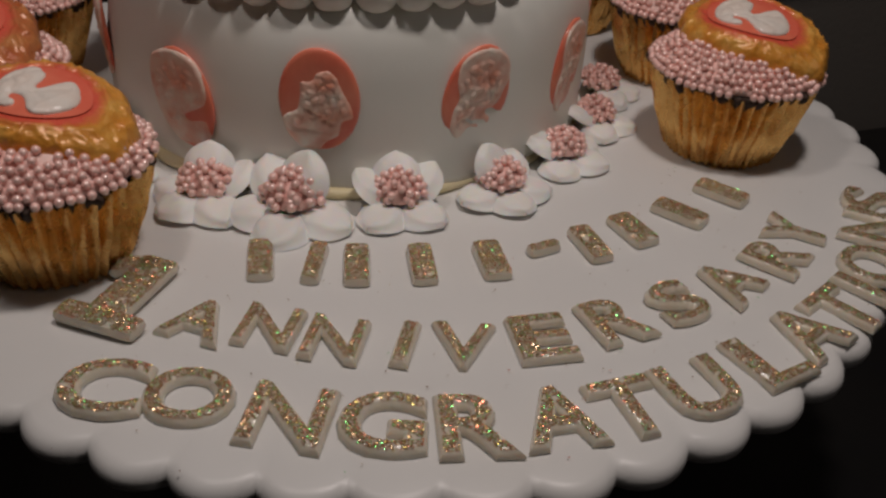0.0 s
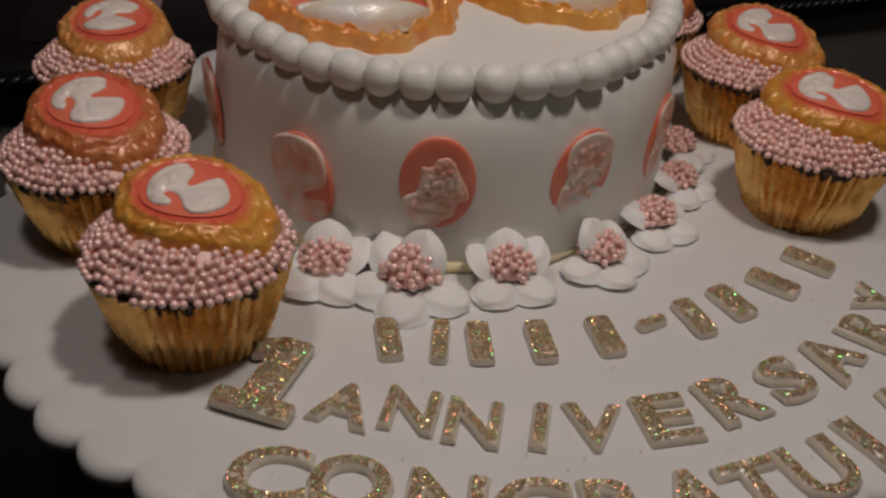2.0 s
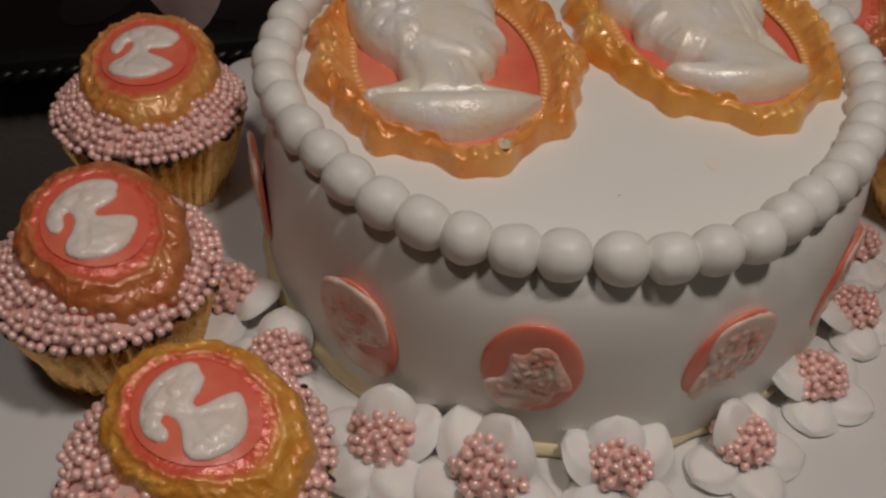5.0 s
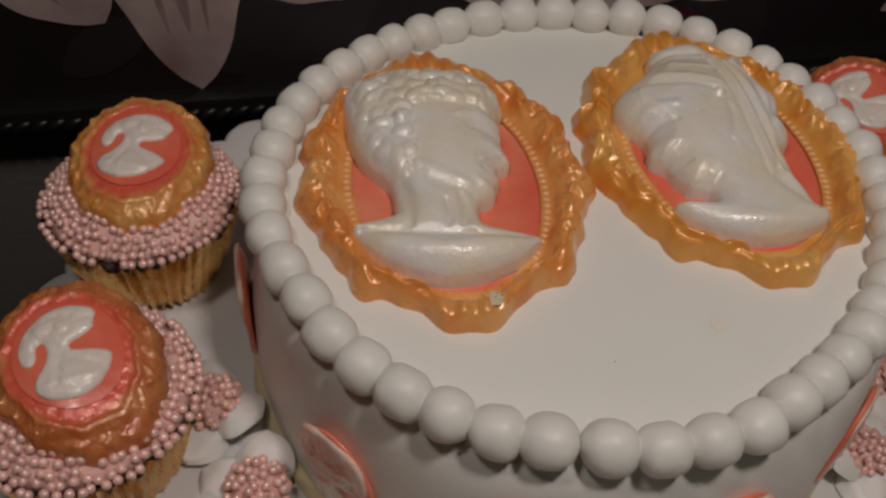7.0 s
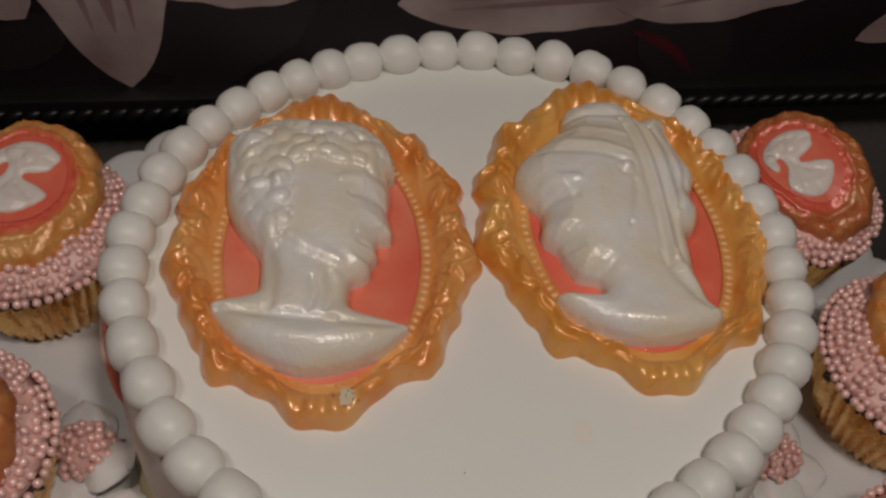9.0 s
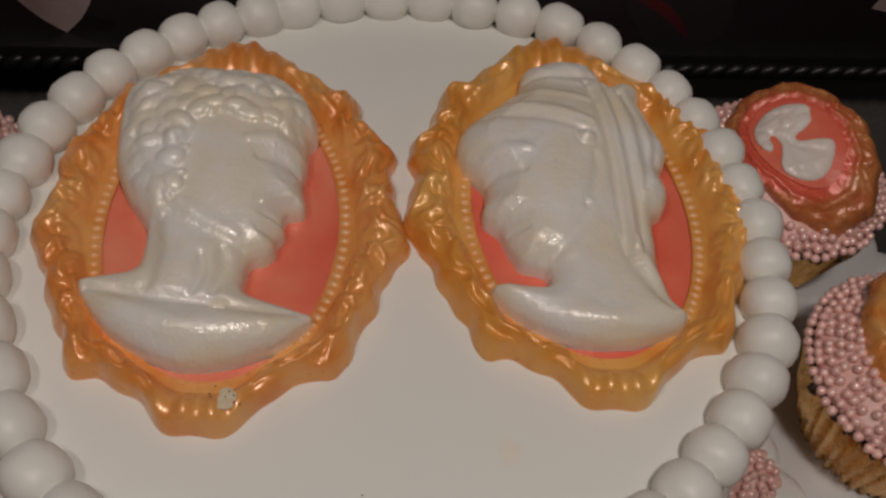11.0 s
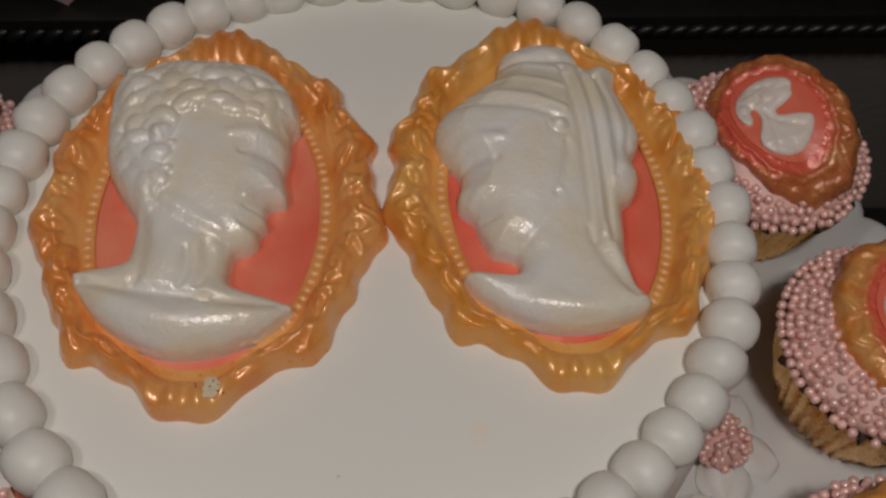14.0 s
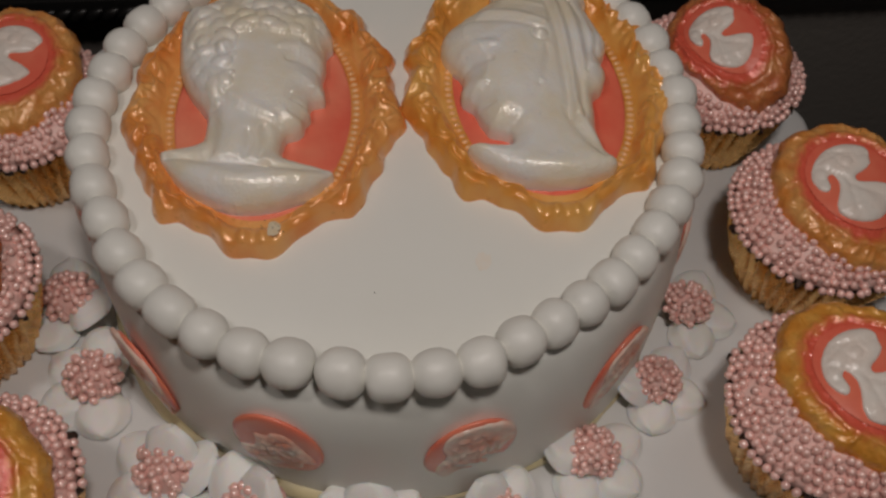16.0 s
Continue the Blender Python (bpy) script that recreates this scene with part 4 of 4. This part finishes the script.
def cupcake(x, y, turn, seed, plaque, cameo_turn, tilt, tilt_to, shift, big, label):
    """tilt: how far the cameo leans, towards tilt_to (degrees on the plan, 0 is to the front)."""
    ob = thing("cupcake", pose(x, y, 0.0006, 0, 0, turn), label, "cupcake", "cupcakes on the board")
    put("foil_case", CASES[seed % 2], ob, label="pleated gold foil case")
    put("sponge", CRUMB, ob, label="dark chocolate sponge edge")
    put("icing", ICING, ob)
    base = pose(0, 0, 0, 0, 0, -turn) @ pose(shift[0], shift[1], dome_z(0) + 0.0008 - math.hypot(*shift) * 0.16)
    lean = base @ pose(0, 0, 0, 0, 0, tilt_to) @ pose(0, 0, 0, tilt, 0, 0) @ pose(0, 0, 0, 0, 0, cameo_turn - tilt_to) @ Matrix.Diagonal((big, big, 1.1, 1))
    back = lean.inverted()
    kept = []
    for spot in pearl_spots(seed):
        q = back @ Vector(spot)
        if (q.x / 0.0226) ** 2 + (q.y / (0.0256 if q.y > 0 else 0.0282)) ** 2 > 1.0:
            kept.append(spot)
    for spot in kept[:300]:
        put("pearl", PEARL, ob, Matrix.Translation(spot))
    if len(kept) > 300:
        bm = bmesh.new()
        for spot in kept[300:]:
            bmesh.ops.create_icosphere(bm, subdivisions=2, radius=0.00164, matrix=Matrix.Translation(spot))
        put("pearl_coat", bm_mesh("pearl_coat", bm, PEARL_PINK), ob, kind="stuff")
    disc = put("plaque", bedded(PLAQUES[plaque], lean), ob, lean, "glossy gold scroll-edged sugar plaque")
    put("oval", bedded(SMALL_OVAL, lean), disc, label="coral red oval")
    put("white_relief", bedded(SMALL_RELIEF, lean), disc, pose(0, 0, 0.0014) @ Matrix.Diagonal((0.95, 0.95, 1, 1)), "milky white head in profile")
    return ob


cupcake(-0.1090, -0.1465, 0, 1, 1, 62, 14, 10, (0.002, 0.003), 1.03, "gold-cased cupcake with pink pearls and an amber cameo")
cupcake(-0.1550, -0.0712, 40, 2, 2, 38, 14, 8, (0.001, 0.0005), 1.10, "gold-cased cupcake with pink pearls and a copper cameo")
cupcake(-0.1618, 0.0210, 75, 3, 0, 6, 14, 5, (0.0005, 0.0050), 1.11, "gold-cased cupcake with pink pearls and an orange-gold cameo")
cupcake(0.1706, -0.0662, 110, 4, 1, 48, 14, -20, (0.004, 0.002), 1.12, "gold-cased cupcake with pink pearls and an amber-gold cameo")
cupcake(0.1738, 0.0188, 150, 5, 0, 34, 16, -10, (0.003, 0.0), 1.12, "gold-cased cupcake with pink pearls and an orange cameo")
cupcake(0.1320, 0.0945, 200, 6, 2, 36, 31, -42, (-0.002, -0.003), 1.04, "gold-cased cupcake with pink pearls and a reddish copper cameo")

# ---- fondant flowers at the foot of the cake ----


def petal_mesh(seed, length=0.0206, width=0.0204):
    """A soft thick petal with a pinched point; it grows along -y from the flower's middle."""
    rnd = random.Random(seed)
    rows, cols = 15, 11
    curl, skew, plump = rnd.uniform(-0.06, 0.16), rnd.uniform(-0.10, 0.10), rnd.uniform(0.0054, 0.0068)
    verts = []
    for side in (1, 0):
        for i in range(rows):
            t = i / (rows - 1)
            w = width / 2 * (0.50 + 0.50 * math.sin(math.pi / 2 * min(1, t / 0.5))) * max(0.0, 1 - max(0.0, (t - 0.42) / 0.58) ** 2.6) ** 0.66
            w = max(w, 0.0006) * (1 + 0.05 * noise.noise(Vector((seed * 3.1, t * 3, 1))))
            for j in range(cols):
                s = 2 * j / (cols - 1) - 1
                puff = math.sqrt(max(0.0, 1 - abs(s) ** 2.6)) * (0.30 + 0.70 * math.sin(math.pi * min(1, 0.14 + t * 0.80)))
                z = 0.0004 + curl * 0.012 * t * t + 0.0007 * noise.noise(Vector((s * 1.3 + seed, t * 2.2, 0)))
                z += plump * puff - 0.0005 * math.exp(-(s / 0.22) ** 2) * t * (1 - t) * 4 if side else -0.0008 * puff
                verts.append((w * s + skew * 0.01 * t * t, -0.002 - length * t, z))
    faces = grid_faces(rows, cols)
    low = [tuple(reversed(f)) for f in grid_faces(rows, cols, False, rows * cols)]
    edge = [i * cols for i in range(rows)] + [(rows - 1) * cols + j for j in range(1, cols)] + [i * cols + cols - 1 for i in range(rows - 2, -1, -1)] + [j for j in range(cols - 2, 0, -1)]
    o = rows * cols
    rim = [(edge[k], edge[(k + 1) % len(edge)], edge[(k + 1) % len(edge)] + o, edge[k] + o) for k in range(len(edge))]
    bm = bmesh.new()
    vs = [bm.verts.new(v) for v in verts]
    for f in faces + low + rim:
        bm.faces.new([vs[k] for k in f])
    me = bm_mesh("petal", bm, PETAL_ICING)
    me.set_sharp_from_angle(angle=radians(120))
    return me


PETALS = [petal_mesh(k) for k in range(7)]
FLOWER_PEARL = ball("pearl", 0.00165, PEARL_PINK)


def middle_mesh():
    verts, n, rows = [], 24, 7
    for i in range(rows):
        b = math.pi / 2 * i / rows
        for j in range(n):
            a = 2 * math.pi * j / n
            verts.append((0.0088 * math.cos(b) * math.sin(a), -0.0088 * math.cos(b) * math.cos(a), 0.0068 + 0.0080 * math.sin(b)))
    return mesh_of("middle", verts, grid_faces(rows, n, True) + [tuple((rows - 1) * n + j for j in range(n))], ICING_PINK)


MIDDLE = middle_mesh()


def flower(x, y, turn, size, seed):
    rnd = random.Random(seed)
    ob = thing("fondant_flower", pose(x, y, 0.0004, 0, 0, turn) @ Matrix.Diagonal((size, size, size, 1)), "white fondant flower with a pink pearl middle at the cake's foot", "cake decoration", "flowers round the cake")
    for k in range(5):
        a = 72 * k + rnd.uniform(-8, 8)
        off = abs((turn + a - math.degrees(math.atan2(x, -y)) - 180 + 180) % 360 - 180)
        if off < 40 and abs(x) > 0.085:
            continue
        rise = -60 if off < 40 else (-30 if off < 80 else rnd.uniform(-3, 2))
        put("petal", PETALS[(k + 3 * seed) % 7], ob, pose(0, 0, 0.0006 * (k % 2) - 0.0002, 0, 0, a) @ pose(0, 0, 0, rise, 0, 0))
    put("middle", MIDDLE, ob)
    golden = 2.399963
    for k in range(50):
        c = 1 - (k + 0.5) / 50 * 0.97
        b = math.asin(c)
        a = k * golden + rnd.uniform(-0.2, 0.2)
        r = 0.0099 + rnd.uniform(-0.0004, 0.0006)
        put("pearl", FLOWER_PEARL, ob, Matrix.Translation((r * math.cos(b) * math.sin(a), -r * math.cos(b) * math.cos(a), 0.0074 + r * 0.88 * math.sin(b))))
    return ob


for k, (x, y, size) in enumerate(((-0.1238, -0.0520, 0.98), (-0.1005, -0.0850, 0.98), (-0.0612, -0.1165, 1.0), (-0.0258, -0.1285, 1.12), (0.0168, -0.1245, 0.98), (0.0607, -0.1135, 0.92), (0.0945, -0.0845, 0.90), (0.1180, -0.0495, 0.86), (0.1298, -0.0120, 0.90))):
    x, y, size = x * 0.975, y * 0.975, size * 1.06
    flower(x, y, math.degrees(math.atan2(x, -y)) + (-12, 8, -20, 0, 36, -8, 4, 10, 0)[k], size, 40 + k)

# ---- glittered gelatine letters on the board ----


def letter_mesh(char, width, height, thick):
    data = bpy.data.curves.new("letter", "FONT")
    data.body, data.size, data.extrude, data.bevel_depth, data.bevel_resolution, data.offset, data.resolution_u = char, 1.0, 0.004, 0.088, 4, -0.040, 4
    ob = new("letter", data)
    me = bpy.data.meshes.new_from_object(ob.evaluated_get(bpy.context.evaluated_depsgraph_get()))
    bpy.data.objects.remove(ob)
    co = np.empty(len(me.vertices) * 3)
    me.vertices.foreach_get("co", co)
    co = co.reshape(-1, 3)
    lo, hi = co.min(0), co.max(0)
    co = (co - (lo + hi) / 2) / (hi - lo) * (width, height, thick)
    co[:, 2] = np.maximum(co[:, 2], 0) * 2
    me.vertices.foreach_set("co", co.ravel())
    return finish_letter(me)


def finish_letter(me):
    me.materials.clear()
    me.materials.append(GEL)
    me.polygons.foreach_set("use_smooth", [True] * len(me.polygons))
    me.set_sharp_from_angle(angle=radians(50))
    me.update()
    return me


def bar_mesh(width, height, thick):
    """A plain rounded bar."""
    bm = box(width, height, thick * 2, 0.0026)
    for v in bm.verts:
        v.co.z = max(0, v.co.z - thick)
    me = bpy.data.meshes.new("bar")
    bm.to_mesh(me)
    bm.free()
    return finish_letter(me)


def one_mesh(thick):
    """The large numeral: a stem with a slab foot and a flag."""
    bm = bmesh.new()
    for cx, cy, w, h, turn in ((0, 0, 0.0145, 0.0410, 0), (0, -0.0165, 0.0310, 0.0095, 0), (-0.0075, 0.0135, 0.0165, 0.0100, 24)):
        part_bm = box(w, h, thick - abs(turn) * 1e-5 - h * 0.008, 0.0026)
        me = bpy.data.meshes.new("piece")
        part_bm.transform(pose(cx, cy, 0, 0, 0, turn))
        part_bm.to_mesh(me)
        part_bm.free()
        bm.from_mesh(me)
        bpy.data.meshes.remove(me)
    me = bpy.data.meshes.new("numeral")
    bm.to_mesh(me)
    bm.free()
    return finish_letter(me)


def glitter_mesh(me, seed, density=8.5e6):
    """Loose foil flakes scattered on the upper faces."""
    rnd = random.Random(seed)
    me.calc_loop_triangles()
    tris, weights = [], []
    for t in me.loop_triangles:
        if t.normal.z > 0.74:
            tris.append([me.vertices[k].co for k in t.vertices])
            weights.append(t.area)
    verts, faces = [], []
    for k in range(int(sum(weights) * density)):
        a, b, c = rnd.choices(tris, weights)[0]
        u, v = rnd.random(), rnd.random()
        if u + v > 1:
            u, v = 1 - u, 1 - v
        p = a + (b - a) * u + (c - a) * v
        if noise.noise(p * 260 + Vector((seed, 0, 0))) < -0.48:
            continue
        size = rnd.uniform(0.00011, 0.00027)
        m = Matrix.Translation(p + Vector((0, 0, 0.00018))) @ Euler((rnd.gauss(0, 0.28), rnd.gauss(0, 0.28), rnd.uniform(0, 6.3))).to_matrix().to_4x4()
        s = len(verts)
        verts += [m @ Vector((sx * size, sy * size * 0.8, 0)) for sx, sy in ((-1, -1), (1, -1), (1, 1), (-1, 1))]
        faces.append((s, s + 1, s + 2, s + 3))
    return mesh_of("glitter", verts, faces, GLITTER, False)


def lay_letter(name, me, x, y, turn, label, group, seed):
    ob = thing(name, pose(x, y, 0.0007, 0, 0, turn), label, "letter" if name != "glitter_bar" else "bar", group)
    put("gelatine", me, ob)
    put("glitter", glitter_mesh(me, seed), ob, label="gold and rainbow glitter flakes", kind="stuff")


# character, centre, turn, width, height
WORD_ONE = (("C", -0.0803, -0.2244, -8, 0.027, 0.0245), ("O", -0.0543, -0.2298, -12, 0.027, 0.0240), ("N", -0.0250, -0.2398, -15, 0.025, 0.0255), ("G", 0.0027, -0.2445, -7, 0.026, 0.0255),
            ("R", 0.0308, -0.2468, -1, 0.024, 0.0250), ("A", 0.0558, -0.2445, 5, 0.025, 0.0250), ("T", 0.0788, -0.2418, 13, 0.022, 0.0245), ("U", 0.1032, -0.2345, 18, 0.024, 0.0250))
WORD_ONE_END = (("L", 0.1313, -0.2215, 24, 0.021, 0.0250), ("A", 0.1500, -0.2090, 34, 0.025, 0.0245), ("T", 0.1693, -0.1977, 37, 0.022, 0.0250), ("I", 0.1835, -0.1862, 39, 0.0065, 0.0250),
                ("O", 0.1940, -0.1706, 50, 0.025, 0.0250), ("N", 0.2081, -0.1450, 57, 0.025, 0.0250), ("S", 0.2178, -0.1250, 62, 0.022, 0.0250))
WORD_TWO = (("A", -0.0548, -0.1932, -23, 0.022, 0.0200), ("N", -0.0320, -0.1974, -18, 0.019, 0.0205), ("N", -0.0107, -0.2048, -16, 0.019, 0.0210), ("I", 0.0122, -0.2084, -17, 0.0062, 0.0215), ("V", 0.0311, -0.2103, -8, 0.021, 0.0215),
            ("E", 0.0582, -0.2076, 6, 0.020, 0.0230), ("R", 0.0857, -0.1992, 18, 0.021, 0.0225), ("S", 0.1105, -0.1902, 24, 0.019, 0.0225), ("A", 0.1331, -0.1791, 42, 0.022, 0.0225), ("R", 0.1588, -0.1627, 45, 0.021, 0.0225), ("Y", 0.1739, -0.1462, 55, 0.021, 0.0235))
seed = 100
for group, word in (("letters spelling congratulations", WORD_ONE + WORD_ONE_END), ("letters spelling anniversary", WORD_TWO)):
    for char, x, y, turn, w, h in word:
        seed += 1
        lay_letter("gelatine_letter", letter_mesh(char, w * 1.05, h * 1.04, 0.0034), x, y, turn, "clear gelatine letter %s topped with gold glitter on the board" % char, group, seed)
lay_letter("gelatine_numeral", one_mesh(0.0048), -0.0796, -0.1780, -26, "large clear gelatine numeral 1 topped with gold glitter", "letters spelling anniversary", 90)
for x, y, turn, w, h in ((-0.0368, -0.1581, 2, 0.0085, 0.0235), (-0.0172, -0.1606, -10, 0.0062, 0.0240), (-0.0020, -0.1625, -2, 0.0085, 0.0235), (0.0219, -0.1630, 2, 0.0085, 0.0235), (0.0481, -0.1613, 6, 0.0095, 0.0225),
                         (0.0692, -0.1541, 112, 0.0050, 0.0135), (0.0880, -0.1518, 14, 0.0085, 0.0225), (0.1075, -0.1425, 22, 0.0100, 0.0215), (0.1310, -0.1303, 45, 0.0095, 0.0225), (0.1545, -0.1146, 45, 0.0095, 0.0225)):
    seed += 1
    lay_letter("glitter_bar", bar_mesh(w * 1.15, h * 1.03, 0.0034), x, y, turn, "clear gelatine bar topped with gold glitter on the board", "glittered bars", seed)


def loose_glitter():
    """Stray flakes that fell beside the letters."""
    rnd = random.Random(77)
    verts, faces = [], []
    for k in range(170):
        a, r = radians(rnd.uniform(-22, 62)), rnd.uniform(0.165, 0.268)
        size = rnd.uniform(0.00012, 0.00028)
        m = Matrix.Translation((r * math.sin(a), -r * math.cos(a), 0.0011)) @ Euler((rnd.gauss(0, 0.2), rnd.gauss(0, 0.2), rnd.uniform(0, 6.3))).to_matrix().to_4x4()
        s = len(verts)
        verts += [m @ Vector((sx * size, sy * size, 0)) for sx, sy in ((-1, -1), (1, -1), (1, 1), (-1, 1))]
        faces.append((s, s + 1, s + 2, s + 3))
    return mesh_of("loose_glitter", verts, faces, GLITTER, False)


put("loose_glitter", loose_glitter(), label="stray gold glitter flakes scattered on the white board", category="glitter", kind="stuff")
